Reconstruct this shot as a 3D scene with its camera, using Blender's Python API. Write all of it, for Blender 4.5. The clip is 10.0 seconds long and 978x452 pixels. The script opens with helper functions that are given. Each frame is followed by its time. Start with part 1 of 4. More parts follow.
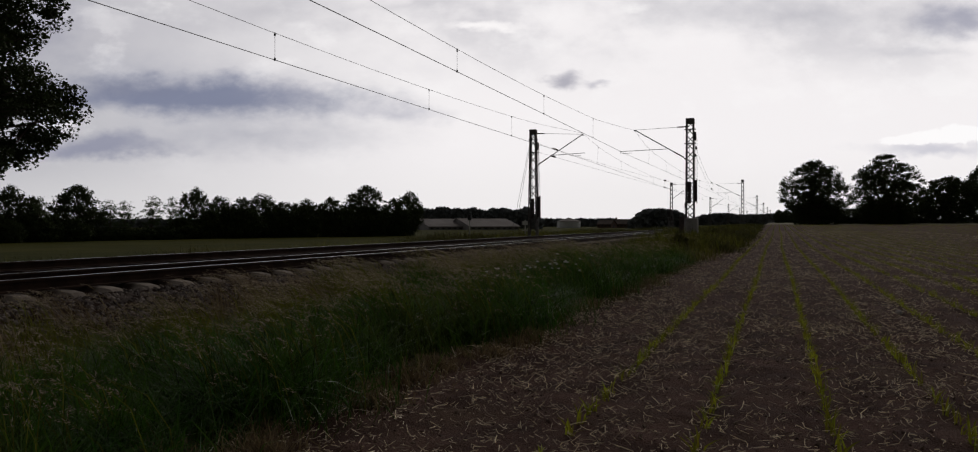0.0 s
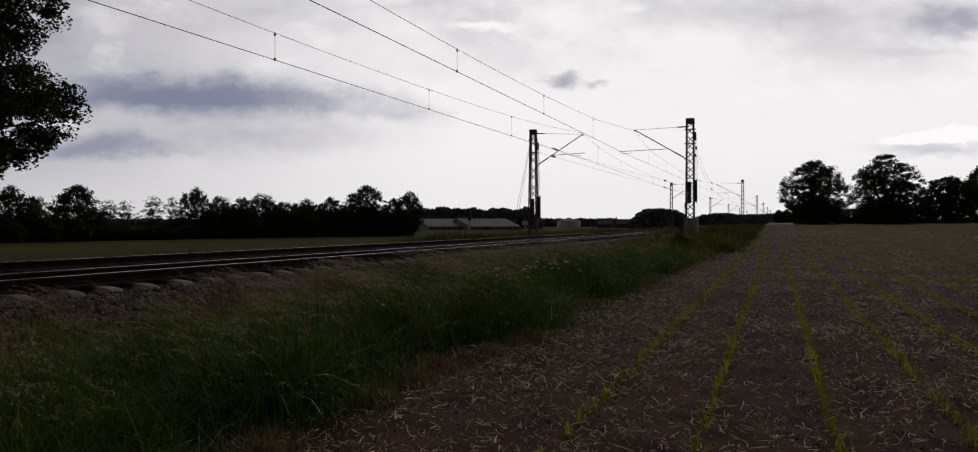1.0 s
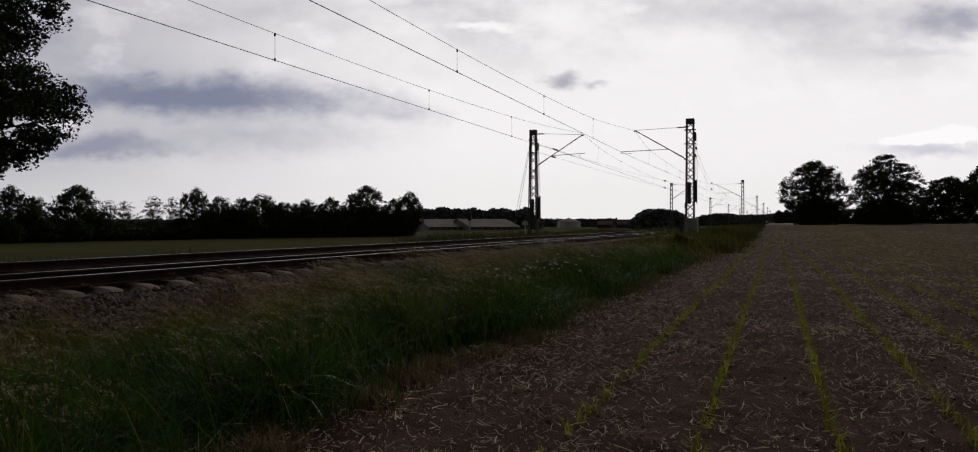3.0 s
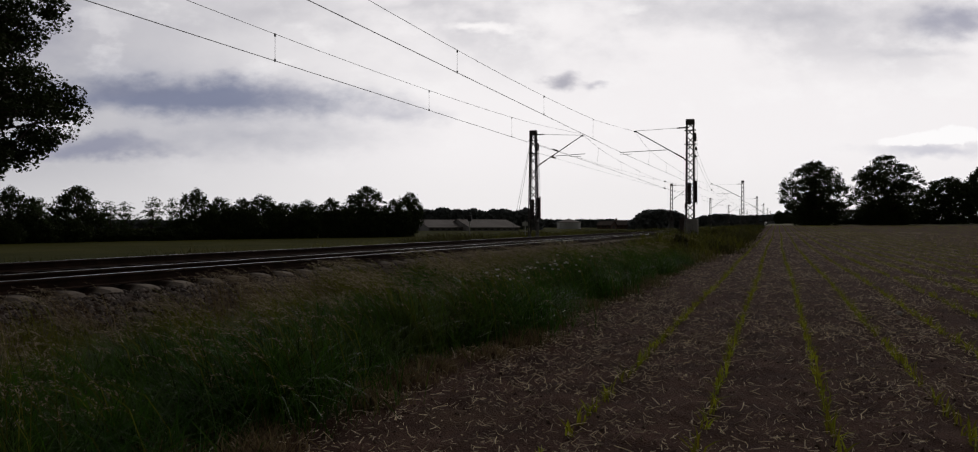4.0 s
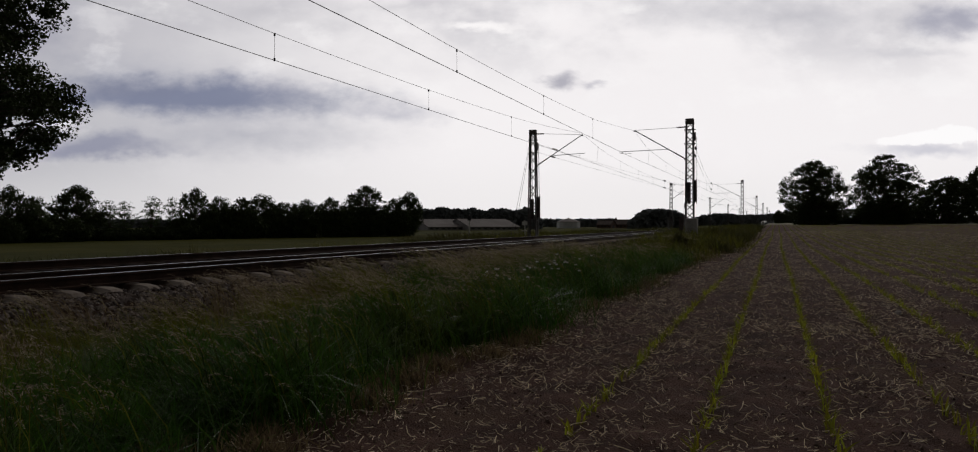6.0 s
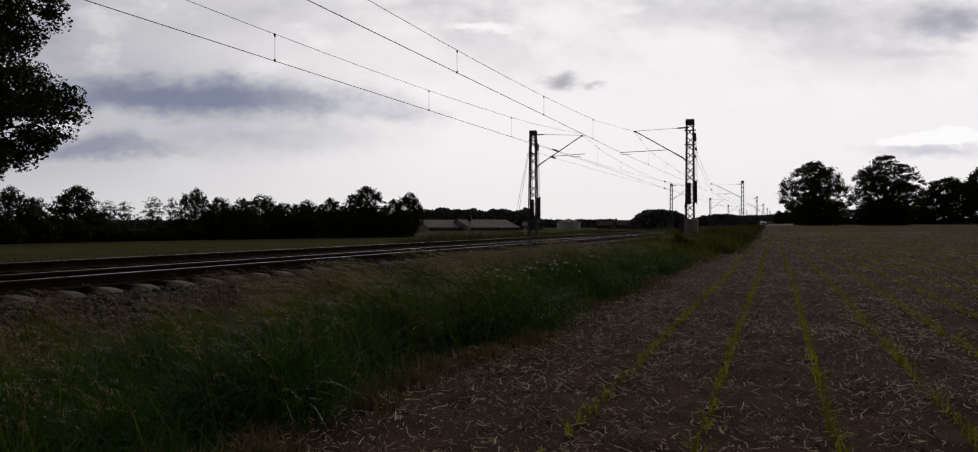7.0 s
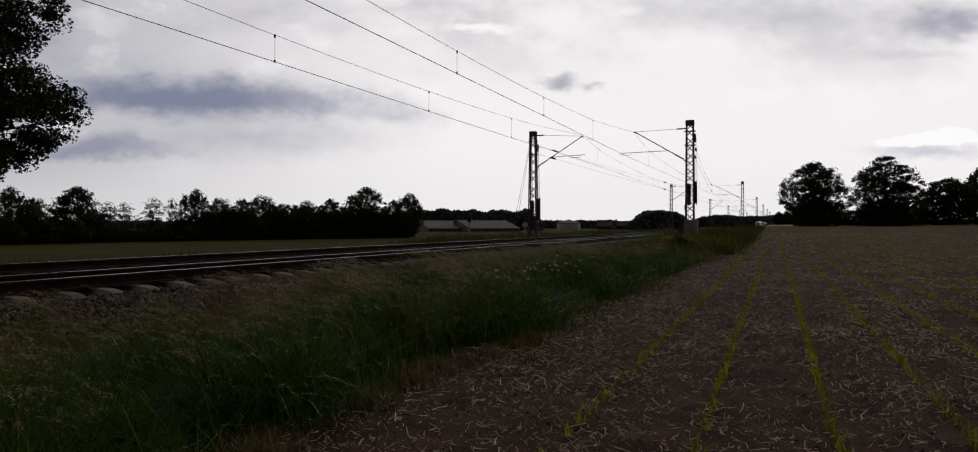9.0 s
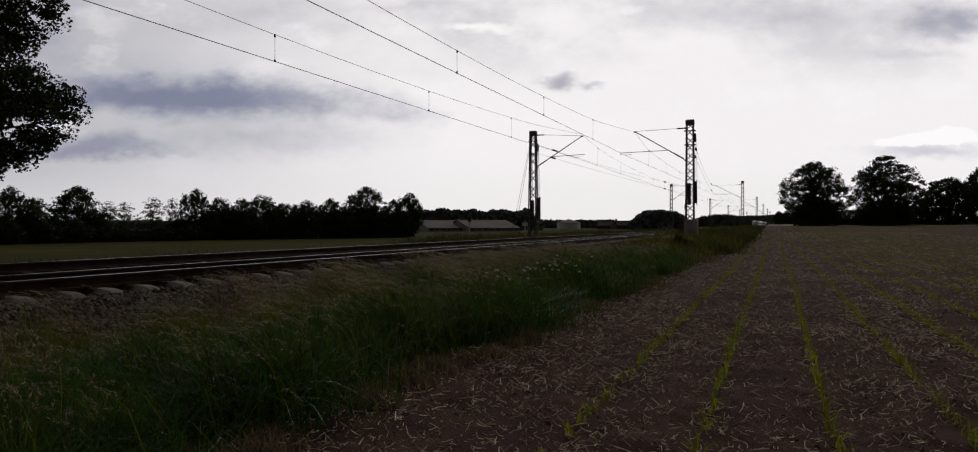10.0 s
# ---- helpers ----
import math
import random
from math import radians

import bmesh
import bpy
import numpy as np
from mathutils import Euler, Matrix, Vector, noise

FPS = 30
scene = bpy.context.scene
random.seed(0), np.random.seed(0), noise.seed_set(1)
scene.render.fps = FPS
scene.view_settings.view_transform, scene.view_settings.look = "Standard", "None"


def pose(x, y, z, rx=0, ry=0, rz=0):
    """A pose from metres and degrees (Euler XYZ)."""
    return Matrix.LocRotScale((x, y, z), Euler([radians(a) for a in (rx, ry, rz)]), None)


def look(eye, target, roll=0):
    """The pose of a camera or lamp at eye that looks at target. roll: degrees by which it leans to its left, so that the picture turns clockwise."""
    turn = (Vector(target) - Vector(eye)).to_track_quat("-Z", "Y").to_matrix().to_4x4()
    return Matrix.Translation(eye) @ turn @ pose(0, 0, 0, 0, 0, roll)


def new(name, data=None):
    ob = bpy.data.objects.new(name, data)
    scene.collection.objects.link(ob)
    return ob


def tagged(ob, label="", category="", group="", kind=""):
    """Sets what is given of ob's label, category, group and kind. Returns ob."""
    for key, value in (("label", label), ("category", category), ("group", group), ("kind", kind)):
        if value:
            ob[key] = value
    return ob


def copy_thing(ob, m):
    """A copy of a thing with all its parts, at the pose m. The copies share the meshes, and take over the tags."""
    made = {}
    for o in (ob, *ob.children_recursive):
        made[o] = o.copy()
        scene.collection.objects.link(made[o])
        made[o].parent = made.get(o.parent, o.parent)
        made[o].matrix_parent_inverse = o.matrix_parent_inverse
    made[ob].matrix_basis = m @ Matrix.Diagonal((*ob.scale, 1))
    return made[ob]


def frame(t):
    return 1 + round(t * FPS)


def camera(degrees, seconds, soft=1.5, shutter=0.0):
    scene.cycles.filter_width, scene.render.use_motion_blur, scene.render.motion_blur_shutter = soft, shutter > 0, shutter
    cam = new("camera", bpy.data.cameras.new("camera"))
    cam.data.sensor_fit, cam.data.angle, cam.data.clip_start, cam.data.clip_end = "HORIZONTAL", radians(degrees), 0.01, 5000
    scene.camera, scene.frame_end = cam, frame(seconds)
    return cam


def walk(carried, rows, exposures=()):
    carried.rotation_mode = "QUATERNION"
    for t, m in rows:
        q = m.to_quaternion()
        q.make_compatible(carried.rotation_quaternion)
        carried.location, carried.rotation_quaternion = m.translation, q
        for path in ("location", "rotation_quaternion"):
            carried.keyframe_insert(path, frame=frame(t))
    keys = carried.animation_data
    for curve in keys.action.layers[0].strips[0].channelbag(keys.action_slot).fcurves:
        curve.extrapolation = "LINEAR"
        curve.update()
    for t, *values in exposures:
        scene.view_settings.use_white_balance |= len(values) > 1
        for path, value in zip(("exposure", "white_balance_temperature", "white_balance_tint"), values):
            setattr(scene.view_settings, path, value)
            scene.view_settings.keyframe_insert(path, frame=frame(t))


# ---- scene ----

# The railway runs along +y, x to the right, z = 0 on the bare field under the camera.
import itertools

CAM_Z = 1.275
YAW, PITCH = 21.42, -0.16
cam = camera(67.2, 10.0, soft=1.1)


def seen_from(t, dx, dy):
    """The held camera's small sway: dx, dy are the picture's shifts in hundredths of a degree."""
    return t, pose(0, 0, CAM_Z, 90 + PITCH + dy * 0.01, 0, YAW + dx * 0.01)


walk(cam, [seen_from(*r) for r in (
    (0.0, 0, 0), (0.5, -1.5, 2.5), (1.0, 0, 0), (1.5, 0.7, 3.2), (2.0, -0.7, 1.5), (2.5, 0, 0.4), (3.2, 0.3, 4), (4.0, 0.5, 7), (4.5, -3, 0.5),
    (5.0, -0.5, 2.7), (5.5, -3.2, 0.5), (6.2, -2, 4), (7.0, -0.7, 7.5), (7.5, -4.5, 8), (8.0, -7.5, 14.5), (8.5, -2, 9.5), (9.0, -1, 14), (9.5, -5.2, 22), (10.0, -0.7, 11))])

# ---- sky and sun ----
world = bpy.data.worlds.new("world")
scene.world = world
world.use_nodes = True
wt = world.node_tree
wt.nodes.clear()
sky = wt.nodes.new("ShaderNodeTexSky")
sky.sky_type, sky.sun_disc = "NISHITA", False
sky.sun_elevation, sky.sun_rotation = radians(48), radians(-5)
sky.air_density, sky.dust_density = 1.5, 4.0
haze = wt.nodes.new("ShaderNodeMix")
haze.data_type = "RGBA"
haze.inputs[0].default_value = 0.85
haze.inputs[7].default_value = (3.5, 3.25, 3.0, 1)
bg = wt.nodes.new("ShaderNodeBackground")
bg.inputs[1].default_value = 0.021
wo = wt.nodes.new("ShaderNodeOutputWorld")
wt.links.new(sky.outputs[0], haze.inputs[6])
wt.links.new(haze.outputs[2], bg.inputs[0])
wt.links.new(bg.outputs[0], wo.inputs[0])

sun = new("sun", bpy.data.lights.new("sun", "SUN"))
sun.data.energy, sun.data.angle, sun.data.color = 0.36, radians(12), (1.0, 0.94, 0.86)
sun.matrix_world = look((0, 0, 50), (-50 * math.sin(radians(5)) * 0, -45, 0))

# ---- materials ----


class Nodes:
    """A short way to write a node tree."""

    def __init__(self, name):
        self.mat = bpy.data.materials.new(name)
        self.mat.use_nodes = True
        self.t = self.mat.node_tree
        self.t.nodes.clear()
        self.out = self.t.nodes.new("ShaderNodeOutputMaterial")

    def n(self, kind):
        return self.t.nodes.new("ShaderNode" + kind)

    def put(self, socket, value):
        if hasattr(value, "is_output") or hasattr(value, "links"):
            self.t.links.new(value, socket)
        else:
            socket.default_value = value

    def math(self, op, a, b=0.0, c=0.0, clamp=False):
        node = self.n("Math")
        node.operation, node.use_clamp = op, clamp
        for i, v in enumerate((a, b, c)):
            self.put(node.inputs[i], v)
        return node.outputs[0]

    def noise(self, vector, scale, detail=4.0, rough=0.55):
        node = self.n("TexNoise")
        self.put(node.inputs["Vector"], vector)
        node.inputs["Scale"].default_value, node.inputs["Detail"].default_value = scale, detail
        node.inputs["Roughness"].default_value = rough
        return node.outputs[0]

    def ramp(self, value, lo, hi):
        node = self.n("MapRange")
        node.interpolation_type = "SMOOTHSTEP"
        self.put(node.inputs[0], value)
        node.inputs[1].default_value, node.inputs[2].default_value = lo, hi
        return node.outputs[0]

    def mix(self, f, a, b):
        node = self.n("Mix")
        node.data_type = "RGBA"
        self.put(node.inputs[0], f)
        self.put(node.inputs[6], (*a, 1) if isinstance(a, tuple) else a)
        self.put(node.inputs[7], (*b, 1) if isinstance(b, tuple) else b)
        return node.outputs[2]


def surface(name, a, b, scale=3.0, fine=40.0, rough=0.85, metal=0.0, bump=0.3, depth=0.02, per="", c=None, through_light=0.0, spec=0.3, vary=0.7):
    """Two colours mixed by a coarse and a fine noise, with relief. per: 'object' or 'island' varies piece by piece."""
    k = Nodes(name)
    pos = k.n("NewGeometry").outputs["Position"] if per != "local" else k.n("TexCoord").outputs["Object"]
    coarse, grain = k.noise(pos, scale), k.noise(pos, fine, 3.0)
    f = k.ramp(k.math("ADD", k.math("MULTIPLY", coarse, 0.65), k.math("MULTIPLY", grain, 0.35)), 0.36, 0.64)
    colour = k.mix(f, a, b)
    if c is not None:
        colour = k.mix(k.ramp(k.noise(pos, scale * 0.37, 2.0), 0.52, 0.72), colour, c)
    if per in ("object", "island"):
        rnd = k.n("ObjectInfo").outputs["Random"] if per == "object" else k.n("NewGeometry").outputs["Random Per Island"]
        hsv = k.n("HueSaturation")
        k.put(hsv.inputs["Value"], k.math("ADD", k.math("MULTIPLY", rnd, vary), 1.0 - vary / 2))
        k.put(hsv.inputs["Hue"], k.math("ADD", k.math("MULTIPLY", rnd, 0.04), 0.48))
        k.put(hsv.inputs["Color"], colour)
        colour = hsv.outputs[0]
    p = k.n("BsdfPrincipled")
    k.put(p.inputs["Base Color"], colour)
    p.inputs["Metallic"].default_value = metal
    p.inputs["Specular IOR Level"].default_value = spec
    k.put(p.inputs["Roughness"], k.math("ADD", k.math("MULTIPLY", grain, 0.25), rough - 0.12, clamp=True))
    if bump:
        bn = k.n("Bump")
        bn.inputs["Strength"].default_value, bn.inputs["Distance"].default_value = bump, depth
        k.put(bn.inputs["Height"], grain)
        k.put(p.inputs["Normal"], bn.outputs[0])
    shader = p.outputs[0]
    if through_light:
        tr = k.n("BsdfTranslucent")
        k.put(tr.inputs[0], colour)
        ms = k.n("MixShader")
        ms.inputs[0].default_value = through_light
        k.put(ms.inputs[1], p.outputs[0])
        k.put(ms.inputs[2], tr.outputs[0])
        shader = ms.outputs[0]
    k.put(k.out.inputs[0], shader)
    return k.mat


M_SOIL = surface("soil", (0.052, 0.0275, 0.022), (0.128, 0.074, 0.059), 2.2, 60.0, 0.95, bump=1.0, depth=0.035, c=(0.118, 0.074, 0.054), spec=0.1)
M_CLOD = surface("clod_soil", (0.06, 0.038, 0.03), (0.14, 0.096, 0.078), 9.0, 60.0, 0.95, bump=0.5, per="island", vary=0.9)
M_VERGE = surface("verge_soil", (0.03, 0.035, 0.015), (0.06, 0.06, 0.025), 1.5, 20.0, 0.95)
M_MEADOW = surface("green_crop", (0.043, 0.046, 0.007), (0.068, 0.066, 0.011), 0.12, 2.5, 0.95, bump=0.8, depth=0.15, c=(0.042, 0.046, 0.009), spec=0.03)
M_BALLAST = surface("ballast_bed", (0.018, 0.010, 0.007), (0.036, 0.021, 0.015), 2.0, 22.0, 0.95, bump=0.8, depth=0.04, spec=0.05)
M_STONE = surface("ballast_stone", (0.018, 0.010, 0.007), (0.045, 0.028, 0.021), 3.0, 30.0, 0.95, per="island", spec=0.05)
M_PALE_STONE = surface("shoulder_stone", (0.07, 0.056, 0.052), (0.18, 0.145, 0.132), 3.0, 30.0, 0.85, per="island", vary=1.1)
M_RUST = surface("rusty_steel", (0.022, 0.012, 0.008), (0.045, 0.025, 0.018), 4.0, 50.0, 0.85, bump=0.3, depth=0.004, spec=0.1)
M_RAILTOP = surface("polished_rail", (0.5, 0.48, 0.46), (0.62, 0.6, 0.58), 3.0, 60.0, 0.28, metal=1.0, bump=0.0)
M_STEEL = surface("mast_steel", (0.12, 0.112, 0.11), (0.19, 0.178, 0.17), 5.0, 40.0, 0.7, metal=0.4, bump=0.15, depth=0.004)
M_GALV = surface("galvanised_steel", (0.16, 0.16, 0.16), (0.25, 0.25, 0.25), 5.0, 40.0, 0.55, metal=0.6, bump=0.1, depth=0.004)
M_WEIGHT = surface("weight_iron", (0.06, 0.045, 0.045), (0.11, 0.085, 0.08), 5.0, 40.0, 0.8, bump=0.3, depth=0.006)
M_WIRE = surface("copper_wire", (0.05, 0.055, 0.052), (0.09, 0.085, 0.08), 5.0, 40.0, 0.6, metal=0.2, bump=0.0)
M_PORCELAIN = surface("brown_porcelain", (0.06, 0.028, 0.02), (0.09, 0.045, 0.03), 5.0, 40.0, 0.25, bump=0.0, spec=0.5)
M_CONCRETE = surface("foundation_concrete", (0.30, 0.29, 0.28), (0.44, 0.42, 0.40), 2.0, 30.0, 0.9, bump=0.3, depth=0.01)
M_BARK = surface("bark", (0.05, 0.038, 0.028), (0.11, 0.085, 0.065), 3.0, 20.0, 0.95, bump=0.8, depth=0.05)
M_LEAF = surface("tree_leaf", (0.028, 0.040, 0.012), (0.048, 0.066, 0.018), 0.8, 6.0, 0.7, per="island", bump=0.0, through_light=0.12, spec=0.15)
M_LEAF_PALE = surface("pale_leaf", (0.045, 0.07, 0.022), (0.08, 0.11, 0.04), 0.8, 6.0, 0.6, per="island", bump=0.0, through_light=0.3)
# Haze of the distance is painted in: leaf colour lifted to pale blue-grey.
M_FAR_HAZED = surface("hazed_wood_leaf", (0.15, 0.165, 0.168), (0.20, 0.215, 0.222), 0.05, 0.6, 0.8, per="island", bump=0.0, spec=0.1)
M_GRASS = surface("grass_blade", (0.022, 0.066, 0.004), (0.056, 0.114, 0.008), 1.1, 9.0, 0.55, per="island", bump=0.0, through_light=0.4, c=(0.085, 0.112, 0.016), spec=0.22, vary=1.6)
M_GLOSS = surface("glossy_blade", (0.03, 0.085, 0.010), (0.07, 0.14, 0.018), 1.1, 9.0, 0.3, per="island", bump=0.0, through_light=0.3, spec=0.5, vary=1.0)
M_OLIVE = surface("olive_grass", (0.085, 0.094, 0.009), (0.165, 0.156, 0.022), 1.1, 9.0, 0.6, per="island", bump=0.0, through_light=0.4, spec=0.2, vary=1.2)
M_RANK = surface("rank_grass", (0.05, 0.052, 0.014), (0.105, 0.095, 0.028), 0.7, 6.0, 0.7, per="island", bump=0.0, through_light=0.3, spec=0.15, vary=1.1, c=(0.04, 0.06, 0.012))
M_SEED = surface("seed_head", (0.27, 0.21, 0.14), (0.44, 0.36, 0.27), 1.1, 9.0, 0.7, per="island", bump=0.0, through_light=0.45, vary=0.9)
M_DRY = surface("dry_grass", (0.15, 0.105, 0.055), (0.28, 0.205, 0.115), 1.1, 9.0, 0.7, per="island", bump=0.0, through_light=0.35, vary=1.2)
M_MAIZE = surface("maize_leaf", (0.20, 0.225, 0.014), (0.35, 0.35, 0.028), 2.0, 12.0, 0.45, per="island", bump=0.0, through_light=0.5, spec=0.4, vary=0.9)
M_STRAW = surface("straw", (0.60, 0.49, 0.36), (0.92, 0.78, 0.60), 3.0, 20.0, 0.6, per="island", bump=0.0, vary=1.1)
M_STUBBLE = surface("pale_stubble", (0.15, 0.14, 0.075), (0.22, 0.205, 0.12), 0.1, 1.5, 0.9, bump=0.4, depth=0.05)
M_SLATE = surface("field_stone", (0.30, 0.28, 0.27), (0.50, 0.47, 0.45), 20.0, 90.0, 0.8, bump=0.3, depth=0.005)
M_ROOF = surface("barn_roof", (0.12, 0.105, 0.10), (0.18, 0.16, 0.155), 0.15, 3.0, 0.8, bump=0.2)
M_WALL = surface("barn_wall", (0.20, 0.19, 0.185), (0.28, 0.27, 0.26), 0.3, 3.0, 0.85, bump=0.1)
M_BRICK = surface("farm_brick", (0.10, 0.062, 0.05), (0.16, 0.10, 0.082), 0.5, 6.0, 0.9, bump=0.2)
M_TILE = surface("roof_tile", (0.055, 0.042, 0.038), (0.095, 0.07, 0.062), 0.5, 6.0, 0.85, bump=0.2)
M_TANK = surface("tank_cladding", (0.55, 0.56, 0.57), (0.68, 0.69, 0.70), 0.2, 3.0, 0.6, bump=0.05)
M_DARK = surface("dark_opening", (0.02, 0.02, 0.022), (0.04, 0.04, 0.042), 1.0, 9.0, 0.5, bump=0.0)
M_WHITE = surface("white_paint", (0.62, 0.62, 0.6), (0.78, 0.78, 0.76), 2.0, 20.0, 0.6, bump=0.05)
M_RED = surface("red_paint", (0.30, 0.02, 0.02), (0.42, 0.035, 0.03), 2.0, 20.0, 0.5, bump=0.05)


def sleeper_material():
    """Concrete, dark reddish brown along its length, pale towards its +x end."""
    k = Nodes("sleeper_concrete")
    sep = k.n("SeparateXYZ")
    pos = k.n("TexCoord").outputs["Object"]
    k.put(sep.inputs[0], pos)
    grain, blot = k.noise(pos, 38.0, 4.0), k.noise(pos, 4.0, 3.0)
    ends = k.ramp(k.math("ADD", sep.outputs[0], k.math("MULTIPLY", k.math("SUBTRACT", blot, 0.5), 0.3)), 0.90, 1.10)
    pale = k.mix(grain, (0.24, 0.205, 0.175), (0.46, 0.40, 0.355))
    dark_brown = k.mix(grain, (0.02, 0.012, 0.009), (0.045, 0.029, 0.022))
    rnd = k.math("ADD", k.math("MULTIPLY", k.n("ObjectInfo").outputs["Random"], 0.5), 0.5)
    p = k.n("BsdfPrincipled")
    k.put(p.inputs["Base Color"], k.mix(k.math("MULTIPLY", ends, rnd), dark_brown, pale))
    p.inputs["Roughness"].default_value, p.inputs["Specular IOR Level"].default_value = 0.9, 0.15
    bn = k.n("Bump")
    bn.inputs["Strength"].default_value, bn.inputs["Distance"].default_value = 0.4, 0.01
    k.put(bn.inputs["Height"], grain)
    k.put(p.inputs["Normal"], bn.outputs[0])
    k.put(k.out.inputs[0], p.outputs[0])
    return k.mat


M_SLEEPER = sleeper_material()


def cloud_material():
    """Clouds over a flat coordinate in front of the backdrop: u to the right, v up, in tangents of the angle."""
    k = Nodes("cloud_layer")
    sep = k.n("SeparateXYZ")
    k.put(sep.inputs[0], k.n("TexCoord").outputs["Object"])
    u = k.math("DIVIDE", sep.outputs[0], sep.outputs[1])
    v = k.math("DIVIDE", sep.outputs[2], sep.outputs[1])
    flat = k.n("CombineXYZ")
    k.put(flat.inputs[0], u)
    k.put(flat.inputs[1], k.math("MULTIPLY", v, 1.7))
    plain = flat.outputs[0]

    def drift(scale, seed, detail=6.0):
        at = k.n("VectorMath")
        at.operation = "ADD"
        k.put(at.inputs[0], plain)
        at.inputs[1].default_value = (seed, seed * 1.7, seed * 0.3)
        return k.noise(at.outputs[0], scale, detail, 0.58)
    big, mid, fine = drift(4.0, 0.0), drift(11.0, 3.0), drift(30.0, 5.0)
    warp_u = k.math("ADD", k.math("MULTIPLY", k.math("SUBTRACT", drift(7.0, 9.0), 0.5), 0.16), k.math("MULTIPLY", k.math("SUBTRACT", drift(22.0, 4.0), 0.5), 0.05))
    warp_v = k.math("ADD", k.math("MULTIPLY", k.math("SUBTRACT", drift(8.0, 13.0), 0.5), 0.045), k.math("MULTIPLY", k.math("SUBTRACT", drift(26.0, 7.0), 0.5), 0.022))
    wu, wv = k.math("ADD", u, warp_u), k.math("ADD", v, warp_v)
    bend = k.math("ADD", k.math("MULTIPLY", k.math("SUBTRACT", mid, 0.5), 0.5), k.math("MULTIPLY", k.math("SUBTRACT", fine, 0.5), 0.35))

    def patch(cu, cv, ru, rv, soft=0.8, tilt=0.0, rag=1.0):
        du = k.math("SUBTRACT", wu, cu)
        dv = k.math("SUBTRACT", k.math("SUBTRACT", wv, cv), k.math("MULTIPLY", du, tilt))
        du, dv = k.math("DIVIDE", du, ru * 1.2), k.math("DIVIDE", dv, rv * 1.2)
        r = k.math("SQRT", k.math("ADD", k.math("MULTIPLY", du, du), k.math("MULTIPLY", dv, dv)))
        return k.ramp(k.math("ADD", k.math("SUBTRACT", 1.0, r), k.math("MULTIPLY", bend, rag)), 0.0, soft)

    glow = k.ramp(u, -0.75, 0.02)
    colour = k.mix(glow, (0.44, 0.44, 0.48), (0.905, 0.875, 0.885))
    colour = k.mix(k.math("MULTIPLY", k.ramp(v, 0.11, 0.02), 0.45), colour, (0.80, 0.78, 0.775))
    veil = k.math("MULTIPLY", k.ramp(big, 0.38, 0.66), k.ramp(v, 0.16, 0.28))
    colour = k.mix(k.math("MULTIPLY", veil, 0.75), colour, (0.53, 0.52, 0.56))
    wisp = k.math("MULTIPLY", k.ramp(mid, 0.5, 0.68), k.ramp(v, 0.03, 0.18))
    colour = k.mix(k.math("MULTIPLY", wisp, 0.45), colour, (0.95, 0.93, 0.935))
    for spot, shade, how in (
            (patch(-0.63, 0.26, 0.12, 0.08, 1.2), (0.27, 0.275, 0.355), 0.7), (patch(-0.45, 0.272, 0.11, 0.030, 1.2), (0.54, 0.53, 0.57), 0.7),
            (patch(-0.31, 0.285, 0.12, 0.03, 1.4), (0.48, 0.47, 0.51), 0.5), (patch(-0.47, 0.20, 0.17, 0.045, 1.6), (0.36, 0.37, 0.445), 0.75),
            (patch(-0.395, 0.170, 0.30, 0.034, 0.85, -0.03), (0.20, 0.222, 0.32), 0.97), (patch(-0.50, 0.185, 0.10, 0.02, 1.2), (0.20, 0.215, 0.30), 0.6), (patch(-0.27, 0.185, 0.09, 0.03, 1.3), (0.34, 0.348, 0.43), 0.6),
            (patch(-0.52, 0.104, 0.13, 0.019, 0.8), (0.27, 0.28, 0.37), 0.9), (patch(-0.32, 0.122, 0.24, 0.036, 1.2), (0.40, 0.405, 0.465), 0.8),
            (patch(-0.12, 0.15, 0.08, 0.018, 1.2), (0.47, 0.47, 0.54), 0.75), (patch(0.10, 0.198, 0.04, 0.016, 0.9), (0.37, 0.365, 0.43), 0.85),
            (patch(0.155, 0.19, 0.025, 0.007, 1.0), (0.50, 0.49, 0.55), 0.7), (patch(0.40, 0.285, 0.28, 0.032, 1.3), (0.49, 0.485, 0.53), 0.8),
            (patch(0.635, 0.275, 0.07, 0.028, 1.0), (0.33, 0.335, 0.42), 0.85), (patch(0.56, 0.232, 0.10, 0.008, 1.2), (0.60, 0.59, 0.63), 0.6),
            (patch(-0.07, 0.30, 0.18, 0.014, 1.3), (0.52, 0.51, 0.55), 0.6), (patch(0.60, 0.104, 0.12, 0.014, 1.0), (0.58, 0.575, 0.645), 0.85),
            (patch(0.56, 0.120, 0.035, 0.008, 0.35, 0.0, 2.0), (0.98, 0.96, 0.965), 0.95), (patch(0.625, 0.124, 0.05, 0.011, 0.35, 0.0, 2.0), (0.98, 0.965, 0.97), 0.95),
            (patch(-0.015, 0.272, 0.07, 0.009, 0.9), (0.98, 0.95, 0.95), 0.9), (patch(0.20, 0.288, 0.05, 0.008, 1.0), (0.96, 0.94, 0.94), 0.7)):
        colour = k.mix(k.math("MULTIPLY", spot, how), colour, shade)
    em = k.n("Emission")
    k.put(em.inputs[0], colour)
